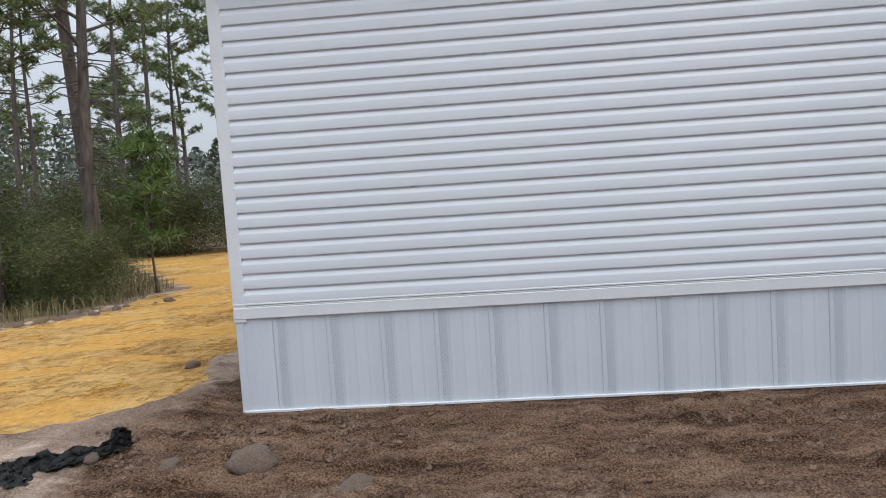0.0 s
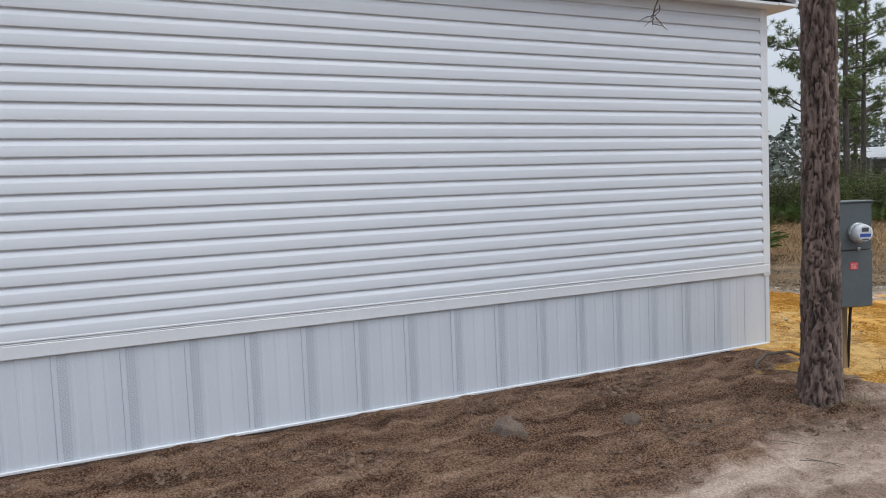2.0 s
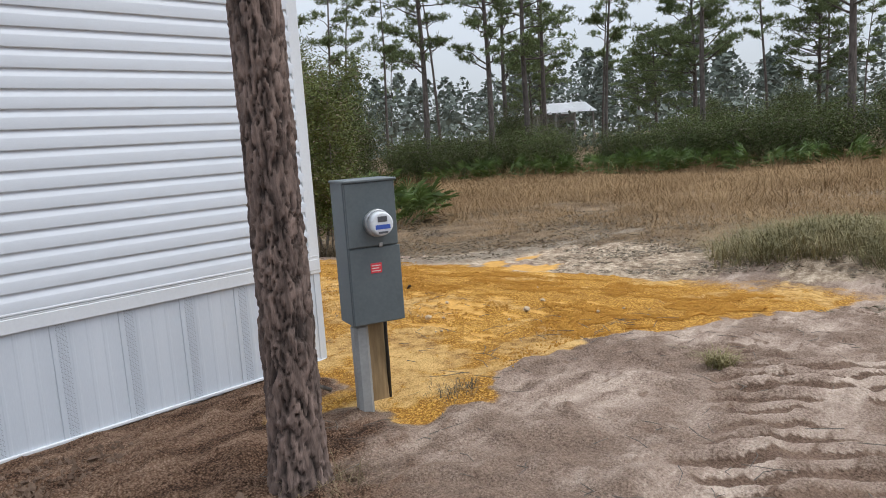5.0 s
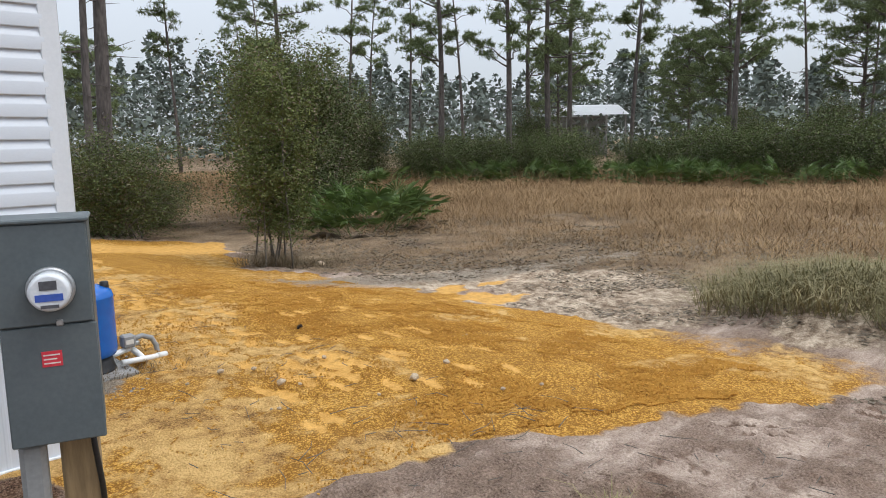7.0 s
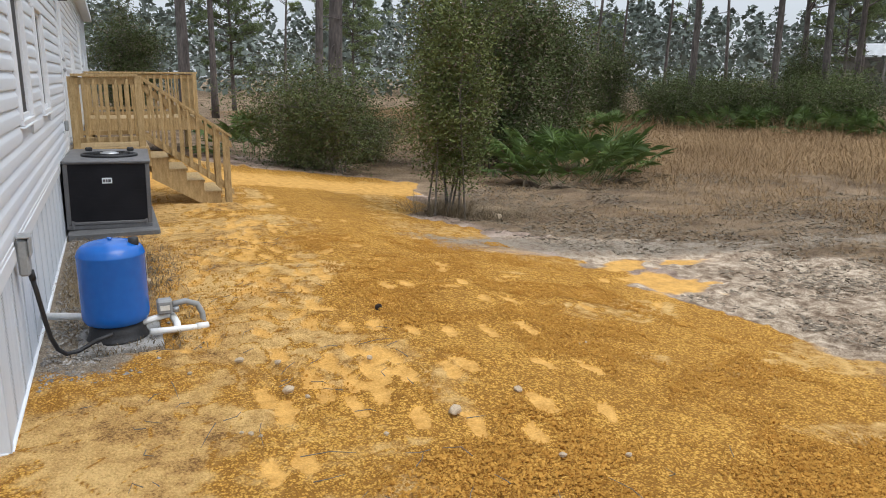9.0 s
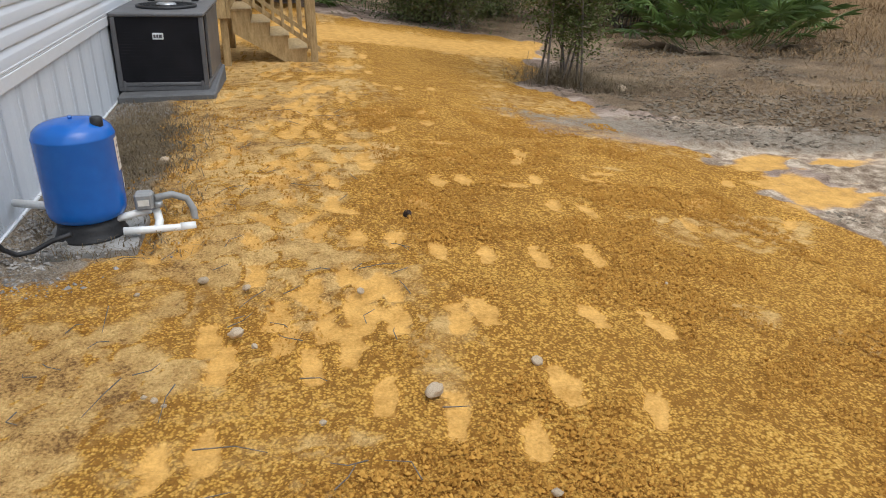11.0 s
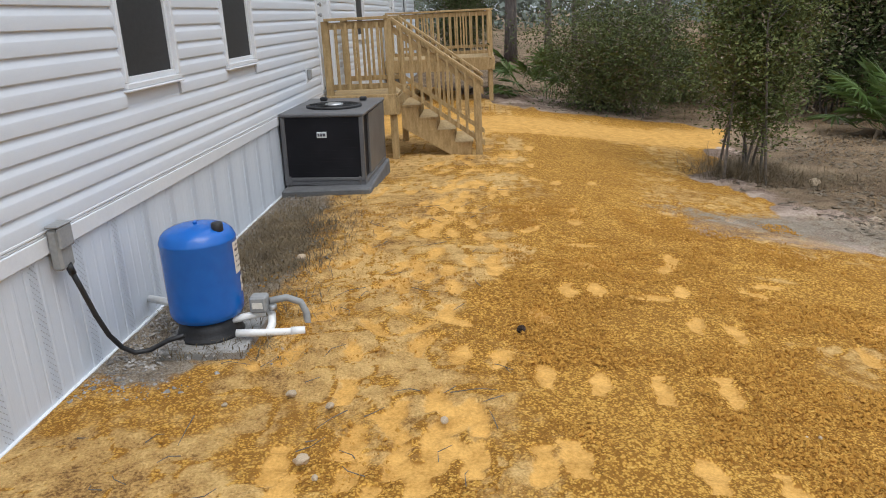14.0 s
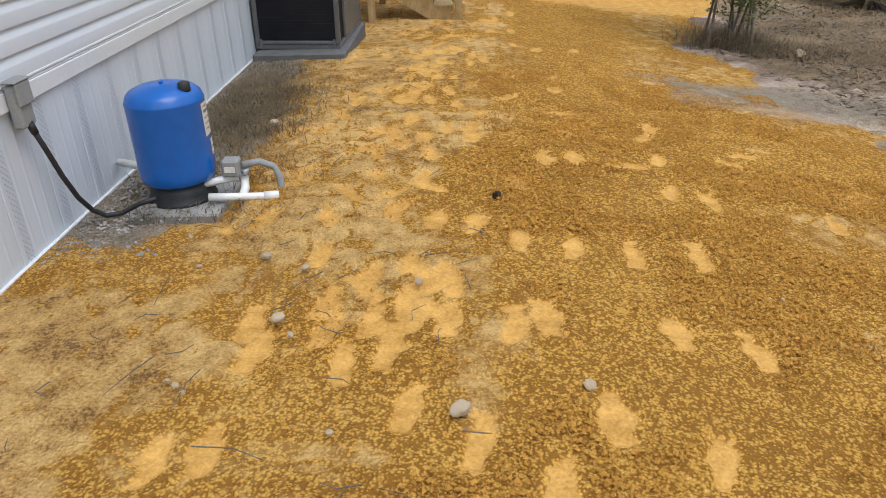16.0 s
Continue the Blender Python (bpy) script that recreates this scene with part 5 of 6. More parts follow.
    add_part("crown", soup("crown", [blades(rnd, heads, 36, 0.26, 0.012, 0.2)], M["needle"]), t, "tufted green needles")


bark2 = M["bark"].copy()
bark2.name = "plated_pine_bark"
bn = bark2.node_tree
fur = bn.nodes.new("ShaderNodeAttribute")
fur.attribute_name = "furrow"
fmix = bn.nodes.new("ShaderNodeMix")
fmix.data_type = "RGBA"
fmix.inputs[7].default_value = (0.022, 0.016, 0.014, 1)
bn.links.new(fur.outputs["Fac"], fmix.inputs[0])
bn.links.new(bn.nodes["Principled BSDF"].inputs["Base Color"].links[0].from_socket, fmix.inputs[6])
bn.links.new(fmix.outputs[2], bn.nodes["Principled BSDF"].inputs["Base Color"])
M["bark_plates"] = bark2
TWIG = (5.86, 4.89, 3.15)
near_pine()

# prototypes, then copies; x, y, turn, scale
P_TALL = stand(pine(11, 17.0, 4.8, 0.19, 3.9, "tall pine with open tufted crown at field edge", 36, tufts=7, needles=22), 33.3, 29.5)
P_WIDE = stand(pine(12, 12.5, 2.6, 0.20, 4.6, "broad rounded green pine beyond the field", 70, tufts=8, needles=22, bare=3), 51.0, 22.5)
P_THIN = stand(pine(13, 15.0, 6.5, 0.13, 2.5, "slender tall pine with small crown", 26, tufts=6, needles=22), 43.6, 24.7)
P_BIG = stand(pine(16, 20.0, 7.5, 0.27, 4.2, "thick-trunked tall pine behind the wide bush", 40, tufts=7, needles=24, bare=14), 15.2, 26.4, 30, 1.0, 1.5)
repeat(P_BIG, 10.9, 32.5, 140, 0.92)
P_NEAR = stand(pine(14, 15.0, 5.2, 0.15, 3.2, "pine with bare lower limbs beside the clearing", 34, bare=34, tufts=5, needles=24), -9.3, 17.4, 0, 1.3, 2)
P_YOUNG = stand(pine(15, 3.0, 1.0, 0.03, 0.40, "young bright green pine sapling", 13, material="needle_bright", bare=0, tufts=3, needles=22), -6.2, 13.9)
for x, y, turn, s, lean in ((-7.6, 14.2, 80, 0.93, 3), (-8.3, 12.4, 200, 0.8, 4), (-8.6, 13.0, 140, 0.75, -3), (-12.4, 25.4, 30, 0.85, 0), (-13.2, 29.4, 100, 0.9, 0), (-10.5, 30.5, 170, 0.7, 0)):
    repeat(P_NEAR, x, y, turn, s, lean)
for x, y, turn, s in ((35.8, 27.0, 40, 1.0), (38.7, 26.8, 130, 1.05), (43.7, 18.7, 200, 0.95), (42.7, 11.0, 20, 1.15), (13.2, 42.0, 70, 1.0), (43.0, 31.8, 160, 1.0), (47.5, 32.0, 250, 1.1), (-24, 38.6, 10, 0.9), (-17.9, 44.2, 90, 0.85), (23.4, 29.0, 330, 0.8), (55, 5, 140, 1.0), (50, -3, 20, 1.1)):
    repeat(P_TALL, x, y, turn, s, group="pines round the field")
for x, y, turn, s in ((21.3, 63, 40, 1.0), (46.8, 53.0, 0, 1.1), (49.8, 51.0, 90, 1.2), (50.6, 45.2, 180, 1.2), (60, 35, 30, 1.0), (62, 22, 200, 1.1), (14.5, 25.6, 120, 1.15), (-15, 36, 20, 1.0), (-20, 31, 80, 1.1), (-9, 40, 220, 1.0), (38, 44, 60, 1.1), (33, 47, 150, 1.0), (29, 52, 280, 1.05)):
    repeat(P_THIN, x, y, turn, s, group="pines round the field")
for x, y, turn, s in ((56, 16.5, 60, 0.9), (15.9, 54.0, 100, 0.8), (60, 30, 20, 0.8), (66, 10, 200, 0.9), (38, 56, 260, 0.8), (-26, 52, 0, 0.9), (54, 38, 300, 0.75), (28, 66, 190, 0.9)):
    repeat(P_WIDE, x, y, turn, s, group="pines round the field")
rnd = random.Random(21)
for k in range(52):
    a, r = rnd.uniform(-2.6, 2.2), rnd.uniform(62, 120)
    x, y = 6 + r * math.sin(a), 5 + r * math.cos(a)
    repeat(rnd.choice((P_TALL, P_THIN, P_THIN, P_WIDE)), x, y, rnd.uniform(0, 360), rnd.uniform(0.7, 1.1), group="far pines")

TALL_SHRUB = stand(shrub("tall_shrub", 41, 3.75, 1.75, 36000, "leaf_olive", "tall olive-green shrub with thin stems beside sandy track", 8, 0.058, 0.12, 0.09), 13.15, 12.65)
WIDE_BUSH = stand(shrub("wide_bush", 42, 2.4, 3.4, 48000, "leaf", "wide dark green bush at the end of sand", 32, 0.062, dry=0.12), 12.6, 18.9)
DARK_BUSH = stand(shrub("dark_bush", 43, 2.25, 4.0, 30000, "leaf", "dark green evergreen bush at the field edge", 26, 0.085, dry=0.06), 32.3, 29.7)
TALL_BRUSH = stand(shrub("tall_brush", 44, 5.2, 3.4, 34000, "leaf", "tall dark leafy thicket behind the shrub", 20, 0.10, 0.06, 0.16), 17.2, 18.6)
for x, y, turn, s in ((34.5, 27.2, 40, 1.0), (37, 24.5, 90, 1.1), (39.5, 21.0, 130, 0.95), (41, 18.2, 200, 1.1), (41.8, 15.5, 10, 1.2), (42.4, 12.0, 300, 1.25), (42.8, 8.0, 60, 1.2), (44, 3.5, 120, 1.2), (45, -2, 250, 1.3), (37.7, 26.8, 20, 1.0), (44.5, 20, 0, 1.2), (36, 32, 140, 1.1), (30.0, 36.0, 70, 1.2), (14.4, 21.4, 20, 0.6), (46, -8, 10, 1.3)):
    repeat(DARK_BUSH, x, y, turn, s, group="bushes along the field edge")
for x, y, turn, s in ((19.0, 21.0, 60, 0.9), (22.7, 24.8, 120, 1.0), (25, 30, 30, 0.8), (31, 33, 200, 0.85), (40, 29, 20, 0.8), (46.5, 15, 100, 0.8), (47.5, 10, 160, 0.85), (9.0, 36, 0, 0.9), (6, 34, 50, 0.9), (48, 20, 250, 0.75)):
    repeat(TALL_BRUSH, x, y, turn, s, group="thickets")
for x, y, turn, s in ((-7.2, 12.8, 10, 0.62), (-8.9, 13.6, 80, 0.8), (-10.5, 13.6, 160, 0.8), (-10.9, 25.5, 0, 1.1), (-8.2, 26.6, 200, 1.0), (-13.5, 24.5, 100, 1.2), (-6.0, 28, 50, 1.1), (-16, 22, 280, 1.2), (-12, 15, 70, 0.9), (-4.5, 30, 30, 1.1)):
    repeat(WIDE_BUSH, x, y, turn, s, group="bushes by the clearing")
for x, y, turn, s in ((-14, 28, 0, 0.7), (-18, 26, 80, 0.75), (-9.5, 31, 160, 0.6), (-13, 17, 20, 0.6), (-20, 20, 230, 0.7)):
    repeat(TALL_BRUSH, x, y, turn, s, group="thickets")


def put_palm(seed, x, y, spread, count):
    palmetto(seed, Matrix.Translation((x, y, ground_z(x, y) - 0.02)), spread, count)


put_palm(1, 17.85, 16.3, 1.2, 54)
put_palm(2, 18.9, 16.6, 0.9, 40)
put_palm(3, 11.3, 20.6, 0.7, 26)
for k, (x, y) in enumerate(((37.5, 33.6), (36.4, 21.2), (37.0, 18.8), (38.0, 16.4), (32.6, 26.4), (38.4, 13.4), (35.2, 23.0), (34.0, 24.6), (39.4, 10.4), (26.8, 27.6), (37.6, 17.6))):
    put_palm(10 + k, x, y, 1.4, 34)


def far_woods():
    """The dim band of distant woods, all round: ranks of crowns over a low thicket, as one backdrop."""
    rnd = np.random.default_rng(77)
    chunks = []
    trees = 1500
    a, r = rnd.uniform(-math.pi, math.pi, trees), rnd.uniform(88, 165, trees)
    tall = 8.0 + 9.0 * fbm(a * 7 + 50, a * 0 + 3.0, 3) * rnd.uniform(0.6, 1.25, trees)
    per = 120
    up = rnd.random((trees, per)) ** 0.8
    wide = np.sin(np.pi * np.clip(0.14 + 0.84 * up, 0, 1)) * rnd.uniform(1.3, 2.6, trees)[:, None]
    q = rnd.uniform(0, math.tau, (trees, per))
    out = np.sqrt(rnd.random((trees, per))) * wide
    x = (6 + r * np.sin(a))[:, None] + out * np.cos(q)
    y = (5 + r * np.cos(a))[:, None] + out * np.sin(q)
    z = tall[:, None] * (0.28 + 0.72 * up)
    chunks.append(leaf_quads(rnd, np.stack([x, y, z], -1).reshape(-1, 3), 0.85, 0.5))
    n = 52000
    a, r = rnd.uniform(-math.pi, math.pi, n), rnd.uniform(80, 150, n)
    z = rnd.random(n) ** 1.1 * (2.5 + 5.0 * fbm(a * 12 + 9, r * 0.03, 3))
    chunks.append(leaf_quads(rnd, np.stack([6 + r * np.sin(a), 5 + r * np.cos(a), z], -1), 0.9, 0.6))
    # no real haze here, the leaf colour carries it
    tagged(new("far_woods", soup("far_woods", chunks, M["needle_hazed"])), "distant pine woods with haze put into their colour", "woods", kind="stuff")


far_woods()


def grass_blades(rnd, x, y, height, width, lean):
    """Bent two-piece blades rooted at x, y."""
    n = len(x)
    z = base_height(x, y) - 0.02
    q = rnd.uniform(0, math.tau, n)
    d = np.stack([np.cos(q), np.sin(q)], -1)
    h = height * rnd.uniform(0.5, 1.25, n)
    ln = lean * h * rnd.uniform(0.2, 1.3, n)
    w = width * rnd.uniform(0.6, 1.3, n)
    s = np.stack([-d[:, 1], d[:, 0]], -1) * w[:, None] * 0.5
    root = np.stack([x, y, z], -1)
    mid = root + np.stack([d[:, 0] * ln * 0.35, d[:, 1] * ln * 0.35, h * 0.62], -1)
    tip = root + np.stack([d[:, 0] * ln, d[:, 1] * ln, h * (1 - 0.35 * lean * 0.8)], -1)
    s3 = np.concatenate([s, np.zeros((n, 1))], 1)
    v = np.stack([root - s3, root + s3, mid + s3 * 0.7, mid - s3 * 0.7, tip], 1).reshape(-1, 3)
    b = np.arange(n)[:, None] * 5
    return v, np.concatenate([b + [[0, 1, 2]], b + [[0, 2, 3]], b + [[3, 2, 4]]])


def dry_field():
    rnd = np.random.default_rng(91)
    n = 260000
    r, a = 9 + 40 * rnd.random(n) ** 0.75, rnd.uniform(0.15, 2.1, n)
    x, y = 7 + r * np.sin(a), 5 + r * np.cos(a)
    keep = (inside(FILL_EAST, x, y) < -1.2) & (x > 16.3 - 2.8 * smoothstep(7.8, 11.0, y) + 0.8 * rnd.normal(size=n)) & (fbm(x * 0.35, y * 0.35, 3) > 0.20 + 0.1 * rnd.random(n)) & (x < 46)
    x, y = x[keep], y[keep]
    tall = 0.13 + 0.38 * smoothstep(15, 24, x) * (0.25 + 1.2 * fbm(x * 0.3 + 9, y * 0.3, 3))
    me = soup("dry_grass", [grass_blades(rnd, x, y, tall, 0.008 + 0.009 * smoothstep(15, 35, x), 2.5)], M["straw"])
    tagged(new("dry_grass", me), "tall reddish-brown dry grass field", "grass", kind="stuff")
    n = 5000
    r, a = 30 + 10 * rnd.random(n), rnd.uniform(0.3, 1.6, n)
    x, y = 7 + r * np.sin(a), 5 + r * np.cos(a)
    me = soup("reed_grass", [grass_blades(rnd, x, y, 0.95, 0.02, 0.7)], M["straw"])
    tagged(new("reed_grass", me), "pale standing reeds before the bushes", "grass", kind="stuff")
    n = 9000
    x, y = rnd.normal(15.3, 1.0, n), rnd.normal(3.7, 1.1, n)
    ok = (inside(FILL_EAST, x, y) < -0.5) & (np.hypot((x - 15.3) / 1.6, (y - 3.7) / 1.8) < 1)
    x, y = x[ok], y[ok]
    me = soup("grass_mound", [grass_blades(rnd, x, y, 0.50, 0.010, 1.6)], M["grass"])
    tagged(new("grass_mound", me), "mound of long green and straw grass", "grass", kind="stuff")
    n = 26000
    x, y = rnd.uniform(-19, -6.0, n), rnd.uniform(3, 27, n)
    keep = inside(FILL_WEST, x, y) < -0.25
    me = soup("rough_grass", [grass_blades(rnd, x[keep], y[keep], 0.35, 0.016, 0.9)], M["grass"])
    tagged(new("rough_grass", me), "rough olive undergrowth beside the clearing", "grass", kind="stuff")
    # withered weeds between tank and air conditioner, and under the tall shrub
    xs, ys, hs = [], [], []
    for cx, cy, sx, sy, k, h in ((8.05, 8.7, 0.24, 0.70, 9000, 0.095), (8.45, 7.2, 0.14, 0.14, 160, 0.10), (8.25, 6.55, 0.25, 0.08, 160, 0.08), (13.2, 12.7, 0.30, 0.22, 1100, 0.40), (13.9, 12.4, 0.45, 0.25, 700, 0.25), (7.66, 3.88, 0.10, 0.07, 160, 0.10), (6.3, 3.45, 0.10, 0.08, 130, 0.14)):
        xs.append(rnd.normal(cx, sx, k))
        ys.append(rnd.normal(cy, sy, k))
        hs.append(np.full(k, h))
    x, y = np.concatenate(xs), np.concatenate(ys)
    ok = x > 7.72
    ok |= y < 5.2
    me = soup("weeds", [grass_blades(rnd, x[ok], y[ok], np.concatenate(hs)[ok], 0.0055, 1.9)], M["weed"])
    tagged(new("weeds", me), "sparse withered weeds in the sand", "weeds", kind="stuff")
    tuft = empty("grass_tuft", Matrix.Identity(4), "dry clump of grass on bare sand", "grass tuft")
    x, y = rnd.normal(8.98, 0.045, 260), rnd.normal(2.70, 0.045, 260)
    add_part("blade_clump", soup("blade_clump", [grass_blades(rnd, x, y, 0.17, 0.007, 1.1)], M["grass"]), tuft)


dry_field()


def litter():
    """Fallen leaves, twigs and white sand flecks on the far side of the track."""
    rnd = np.random.default_rng(61)
    n = 46000
    x, y = rnd.uniform(11.5, 22, n), rnd.uniform(2, 16, n)
    keep = (inside(FILL_EAST, x, y) < 0.1) & (fbm(x * 0.8, y * 0.8, 3) > 0.36) & (inside(SPILL, x, y) < -0.1) & (inside(FILL_EAST, x, y) < -0.15)
    x, y = x[keep], y[keep]
    c = np.stack([x, y, base_height(x, y) + 0.03], -1)
    v, f = leaf_quads(rnd, c, 0.085, 0.036)
    v[:, 2] = np.repeat(c[:, 2], 4) + (v[:, 2] - np.repeat(c[:, 2], 4)) * 0.35
    tagged(new("leaf_litter", soup("leaf_litter", [(v, f)], M["leaf_dry"])), "brown fallen leaf litter on pale sand", "leaf litter", kind="stuff")
    bm = bmesh.new()
    r2 = random.Random(62)
    for k in range(400):
        if k < 110:
            px, py = r2.uniform(7.8, 9.9), r2.uniform(3.6, 10.5)
        elif k < 330:
            px, py = r2.uniform(4.5, 11), r2.uniform(1.0, 4.2)
        else:
            px, py = r2.uniform(-7, -2), r2.uniform(4.5, 11)
        a, ln = r2.uniform(0, math.tau), r2.uniform(0.05, 0.26)
        z = ground_z(px, py) + 0.016
        e = Vector((math.cos(a) * ln, math.sin(a) * ln, r2.uniform(-0.005, 0.015)))
        rod(bm, [Vector((px, py, z)), Vector((px, py, z)) + e * 0.5 + Vector((r2.gauss(0, 0.02), r2.gauss(0, 0.02), 0.006)), Vector((px, py, z)) + e], [0.0028, 0.0022, 0.0014], 4, False)
    tagged(part("fallen_twigs", bm, M["twig"], None), "thin brown twigs lying on sand", "twigs", kind="stuff")


litter()


def stone_mesh(seed, material):
    rnd = random.Random(seed)
    bm = bmesh.new()
    bmesh.ops.create_icosphere(bm, subdivisions=3, radius=1)
    o = Vector((seed * 3.7, 0, 0))
    for v in bm.verts:
        n = v.co.normalized()
        v.co = n * (1 + 0.35 * noise.noise(n * 1.3 + o) + 0.14 * noise.noise(n * 3.5 + o) + 0.11 * noise.noise(n * 8 + o))
        v.co.z *= 0.62
    for f in bm.faces:
        f.smooth = True
    return mesh_of(bm, material, "stone")


STONES = [stone_mesh(k, M["stone"]) for k in range(4)]
WHITES = [stone_mesh(k + 7, M["stone_white"]) for k in range(3)]


def stone(x, y, size, kind, label, turn=0.0, name="rock", up=0.3):
    ob = new(name, kind)
    ob.matrix_basis = Matrix.Translation((x, y, ground_z(x, y) + 0.008 + size * up)) @ Euler((0.1, -0.15, radians(turn))).to_matrix().to_4x4() @ Matrix.Diagonal((size, size * 0.8, size, 1))
    tagged(ob, label, "rock", "loose rocks")


stone(-1.02, 4.08, 0.15, STONES[0], "large weathered pale rock on brown soil", 20)
stone(-1.55, 4.12, 0.07, STONES[1], "small brown rock beside black fabric", 50)
stone(-0.34, 3.72, 0.12, STONES[2], "flat pale rock in brown soil", 80, up=-0.1)
stone(-2.05, 4.15, 0.05, STONES[3], "small stone lying on black fabric", 80, up=1.6)
stone(-2.55, 6.9, 0.07, STONES[1], "dark clod of soil by the corner", 10)
stone(3.92, 4.18, 0.13, STONES[3], "grey angular rock in brown soil", 100)
stone(4.75, 3.95, 0.08, STONES[2], "brown lumpy rock in the soil", 30)
stone(9.74, 4.91, 0.038, WHITES[0], "rounded pale grey rock on orange sand", 40, up=0.1)
stone(8.98, 5.48, 0.036, WHITES[1], "pale rock half buried in sand", 10)
stone(13.95, 12.35, 0.10, WHITES[0], "white rock beside the tall shrub", 60)
for k, (x, y, s) in enumerate(((8.80, 6.04, 0.035), (9.01, 5.92, 0.032), (9.55, 5.78, 0.030), (9.06, 5.36, 0.022), (8.70, 5.04, 0.022), (8.66, 5.07, 0.016), (8.74, 5.00, 0.016), (9.31, 4.78, 0.022), (8.36, 8.15, 0.06), (8.62, 6.55, 0.020), (8.50, 5.95, 0.022), (11.15, 5.83, 0.018), (11.22, 5.85, 0.014), (10.21, 5.07, 0.040), (10.02, 4.30, 0.026), (10.34, 4.22, 0.024))):
    stone(x, y, s * 0.72, WHITES[k % 3], "small white pebble on orange sand", 37 * k, "pebble")


rub = random.Random(9)
for k in range(26):
    f = k / 25
    x, y = -8.2 + 2.7 * f + rub.gauss(0, 0.16), 9.75 + 2.6 * f * f + rub.gauss(0, 0.16)
    stone(x, y, rub.uniform(0.035, 0.11), STONES[k % 4] if k % 3 else WHITES[k % 3], "broken pale rubble at the edge of undergrowth", rub.uniform(0, 360), up=0.05)


def gravel():
    """Grey gravel and debris along the foot of the skirting."""
    rnd = np.random.default_rng(5)
    n = 2600
    x, y = 7.70 + np.abs(rnd.normal(0, 0.26, n)), rnd.uniform(6.0, 10.4, n)
    s = 0.005 + 0.014 * rnd.random(n) ** 3
    c = np.stack([x, y, base_height(x, y) + 0.012], -1)
    dirs = np.array([[1, 0, 0], [-1, 0, 0], [0, 1, 0], [0, -1, 0], [0, 0, 0.7], [0, 0, -0.7]])
    v = c[:, None, :] + dirs[None] * s[:, None, None] * rnd.uniform(0.6, 1.3, (n, 6, 1)) + rnd.normal(size=(n, 6, 3)) * s[:, None, None] * 0.2
    b = np.arange(n)[:, None] * 6
    f = np.concatenate([b + [q] for q in ([0, 2, 4], [2, 1, 4], [1, 3, 4], [3, 0, 4], [2, 0, 5], [1, 2, 5], [3, 1, 5], [0, 3, 5])])
    tagged(new("gravel", soup("gravel", [(v.reshape(-1, 3), f)], M["gravelgrey"])), "grey and white gravel along the skirting", "gravel", kind="stuff")


M["gravelgrey"] = surface("grey_gravel", (0.14, 0.125, 0.11), (0.48, 0.45, 0.41), 9, 0.9, bump=0, vary=0.4)
gravel()


def pine_cone():
    c = empty("pine_cone", Matrix.Translation((9.94, 6.745, ground_z(9.94, 6.745) + 0.035)) @ Euler((0.9, 0.3, 0.5)).to_matrix().to_4x4() @ Matrix.Scale(0.62, 4), "dark brown open pine cone on sand", "pine cone")
    bm = bmesh.new()
    for ring in range(8):
        z, r = -0.045 + ring * 0.0115, 0.032 * math.sin(math.pi * (ring + 1.2) / 9.5)
        for k in range(9):
            a = k * math.tau / 9 + ring * 0.35
            d = Vector((math.cos(a), math.sin(a), 0))
            s = Vector((-d.y, d.x, 0)) * 0.009
            o = Vector((0, 0, z)) + d * r * 0.5
            e = Vector((0, 0, z + 0.008)) + d * (r + 0.008)
            q = [bm.verts.new(p) for p in (o - s * 0.5, o + s * 0.5, e + s, e - s, e + Vector((0, 0, -0.004)))]
            bm.faces.new((q[0], q[1], q[2], q[3]))
            bm.faces.new((q[3], q[2], q[4]))
    part("scales", bm, M["conebrown"], c)
    part("core", lathe([(0.004, -0.048), (0.016, -0.03), (0.018, 0.01), (0.006, 0.045)], 10), M["conebrown"], c)


M["conebrown"] = surface("cone_brown", (0.018, 0.012, 0.009), (0.07, 0.045, 0.03), 60, 0.9)
pine_cone()


def black_fabric():
    """A crumpled sheet of black landscape fabric lying on the soil."""
    n, w = 90, 46
    bm = bmesh.new()
    grid = []
    for i in range(n):
        row = []
        for j in range(w):
            u, v = i / (n - 1), j / (w - 1) - 0.5
            width = 0.34 + 0.12 * math.sin(u * 5) - 0.16 * u
            x, y = -2.75 + 0.72 * u + v * width * 0.9 + 0.06 * math.sin(u * 9), 3.86 + 0.68 * u - v * width * 0.7
            p = Vector((u * 7, v * 6, 0))
            fold = abs(noise.noise(p * 0.9)) * 0.09 + abs(noise.noise(p * 2.1 + Vector((3, 1, 0)))) * 0.05 + 0.01 * noise.noise(p * 6)
            rim = min(1, (0.5 - abs(v)) * 7) * min(1, u * 10, (1 - u) * 8)
            z = ground_z(x, y) + 0.035 + fold * (0.25 + 0.75 * rim) + 0.10 * math.exp(-((u - 0.93) / 0.07) ** 2) * math.exp(-(v / 0.25) ** 2)
            row.append(bm.verts.new((x + 0.05 * noise.noise(p * 3 + Vector((9, 0, 0))), y + 0.05 * noise.noise(p * 3 + Vector((0, 9, 0))), z)))
        grid.append(row)
    for i in range(n - 1):
        for j in range(w - 1):
            f = bm.faces.new((grid[i][j], grid[i + 1][j], grid[i + 1][j + 1], grid[i][j + 1]))
            f.smooth = True
    bmesh.ops.solidify(bm, geom=bm.faces[:], thickness=0.003)
    tagged(part("ground_cloth", bm, M["cloth"], None), "crumpled black landscape fabric on the soil", "fabric")


black_fabric()


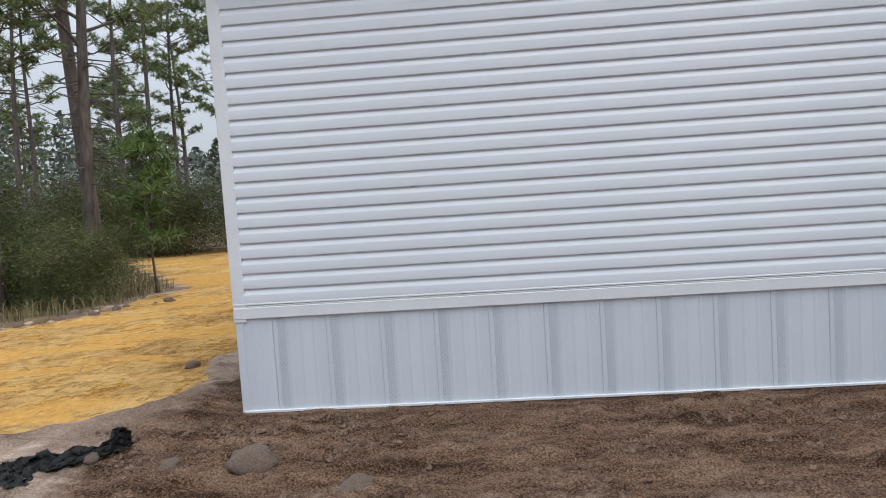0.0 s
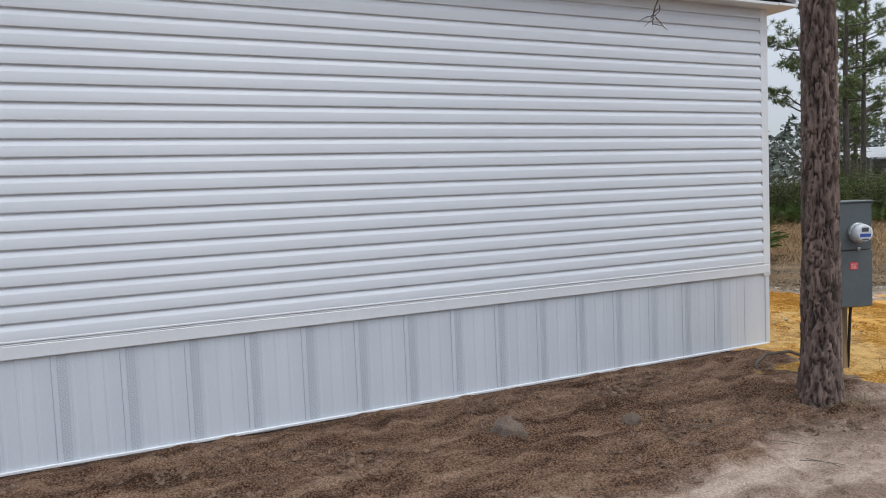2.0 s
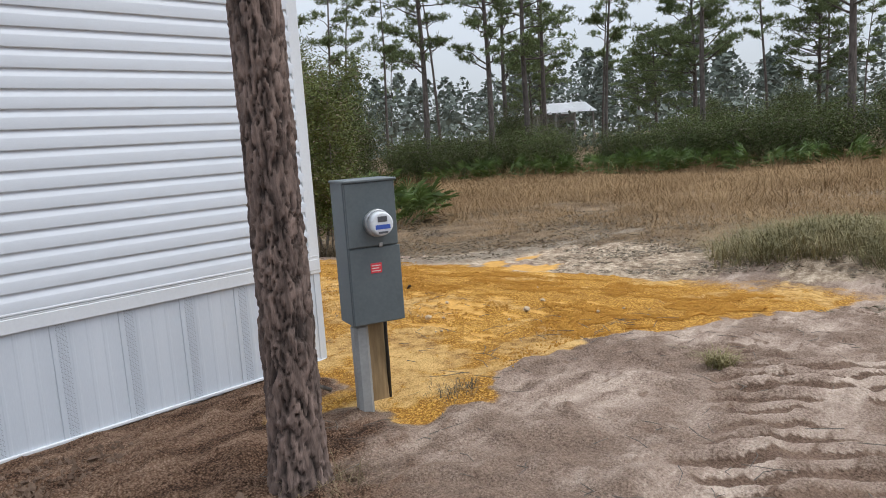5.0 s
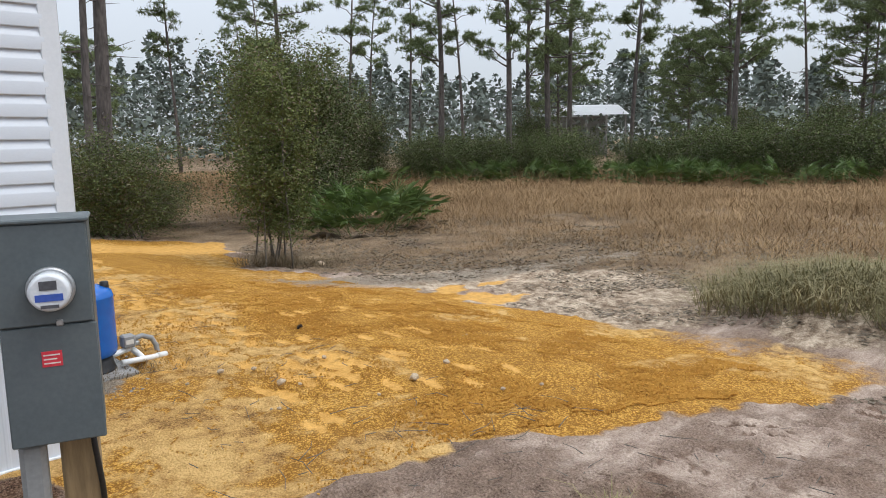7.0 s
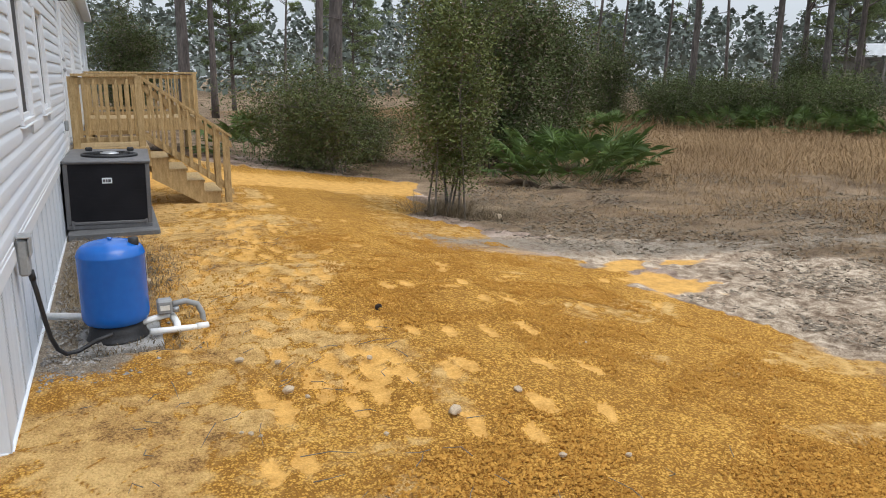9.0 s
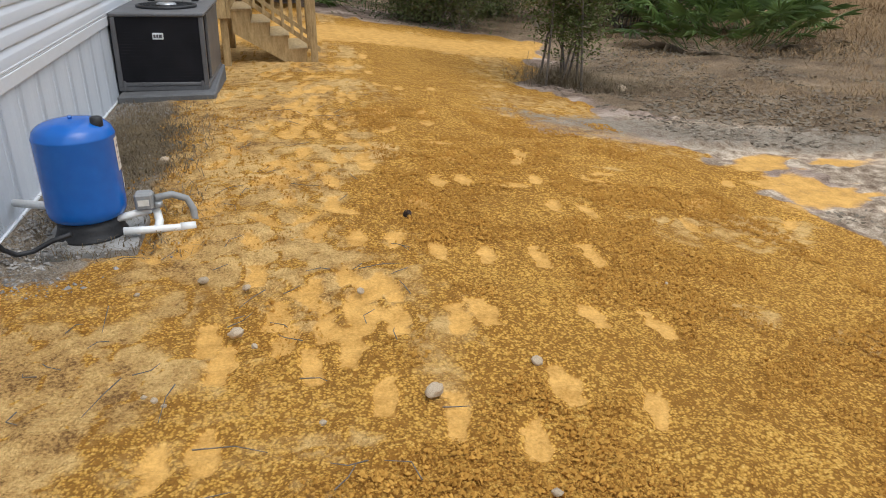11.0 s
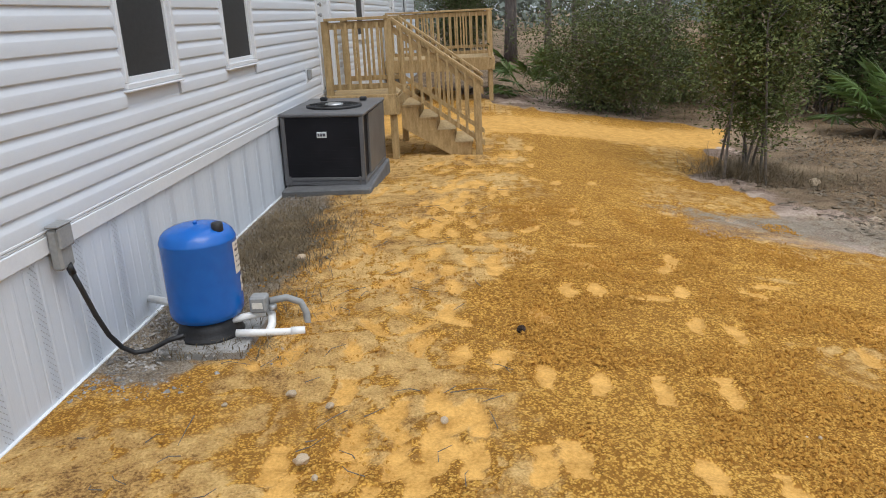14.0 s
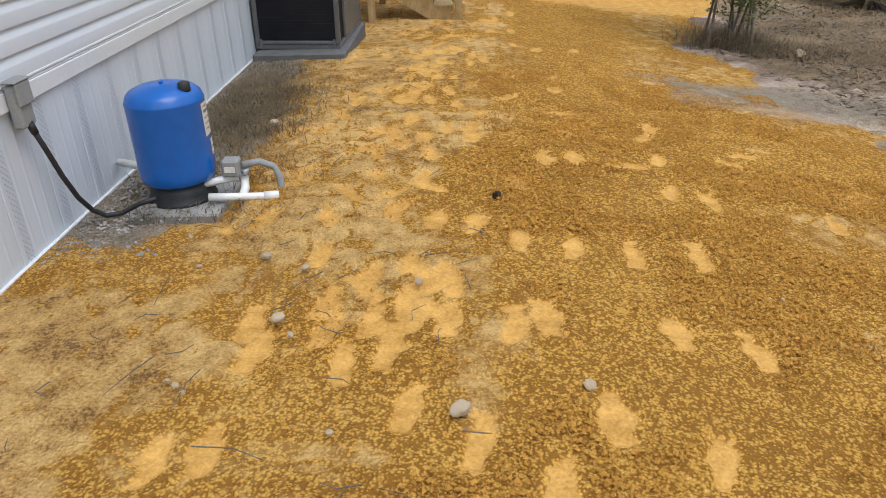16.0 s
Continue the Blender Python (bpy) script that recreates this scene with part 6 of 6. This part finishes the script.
def far_shed():
    s = empty("carport_shed", Matrix.Translation((76, 51, ground_z(76, 51))) @ Matrix.Rotation(radians(-35), 4, "Z") @ Matrix.Diagonal((0.66, 0.8, 1.08, 1)), "distant open shed with pale metal roof", "shed")
    bm = bmesh.new()
    for sx in (-1, 1):
        q = [bm.verts.new(p) for p in ((-5.5, 0, 5.3), (5.5, 0, 5.3), (5.5, sx * 4.2, 4.2), (-5.5, sx * 4.2, 4.2))]
        bm.faces.new(q)
    bmesh.ops.solidify(bm, geom=bm.faces[:], thickness=0.12)
    part("roof", bm, M["tin"], s, "pale metal roof")
    part("wall", boxed(-5.2, 3.4, -0.2, 5.2, 3.6, 4.2), M["shedwall"], s)
    for x in (-5, -1.7, 1.7, 5):
        part("post", boxed(x - 0.1, -3.9, -0.2, x + 0.1, -3.7, 4.25), M["shedwall"], s)


far_shed()


def loose_soil():
    """Small clods of loose soil on the rough fill and the brown dirt."""
    rnd = np.random.default_rng(17)
    n = 150000
    x, y = rnd.uniform(8.2, 12.6, n), 3.3 + 6.5 * rnd.random(n) ** 1.6
    m = 34000
    x, y = np.concatenate([x, rnd.uniform(-2.4, 6.0, m)]), np.concatenate([y, 5.25 - 2.3 * rnd.random(m) ** 1.4])
    size = np.concatenate([0.0035 + 0.009 * rnd.random(n) ** 3.5, 0.004 + 0.022 * rnd.random(m) ** 5])
    clump = fbm(x * 2.3, y * 2.3, 3)
    keep = clump > 0.44 + 0.12 * rnd.random(len(x))
    keep &= (y < SOUTH - 0.30) | (x > EAST + 0.2)
    keep[:n] &= (inside(FILL_EAST, x[:n], y[:n]) > 0.15) & ((x[:n] > 9.9 - 0.8 * smoothstep(5.6, 4.4, y[:n])) | (rnd.random(n) < 0.22))
    for px, py in PRINTS:
        keep &= ((x - px) / 0.09) ** 2 + ((y - py) / 0.17) ** 2 > 1
    for group, sel, mat in (("loose_orange_soil", np.arange(len(x)) < n, M["clod"]), ("loose_brown_soil", np.arange(len(x)) >= n, M["clodbrown"])):
        k = keep & sel
        c = np.stack([x[k], y[k], base_height(x[k], y[k]) + 0.012 + (fbm(x[k] * 0.9, y[k] * 0.9, 4) - 0.5) * 0.085 + np.maximum(fbm(x[k] * 6.5, y[k] * 6.5, 3) - 0.47, 0) * 0.08], -1)
        s = size[k]
        dirs = np.array([[1, 0, 0], [-1, 0, 0], [0, 1, 0], [0, -1, 0], [0, 0, 1], [0, 0, -1]], float)
        v = c[:, None, :] + dirs[None] * s[:, None, None] * rnd.uniform(0.55, 1.3, (len(c), 6, 1)) + rnd.normal(size=(len(c), 6, 3)) * s[:, None, None] * 0.25
        b = np.arange(len(c))[:, None] * 6
        f = np.concatenate([b + [q] for q in ([0, 2, 4], [2, 1, 4], [1, 3, 4], [3, 0, 4], [2, 0, 5], [1, 2, 5], [3, 1, 5], [0, 3, 5])])
        tagged(new(group, soup(group, [(v.reshape(-1, 3), f)], mat)), "loose crumbs of soil over the ground", "soil", kind="stuff")


M["clod"] = surface("orange_clods", (0.36, 0.175, 0.033), (0.56, 0.305, 0.068), 4, 0.95, bump=0, vary=0.14, spec=0.1)
M["clodbrown"] = surface("brown_clods", (0.11, 0.07, 0.048), (0.25, 0.175, 0.13), 4, 0.95, bump=0, vary=0.3, spec=0.1)
loose_soil()
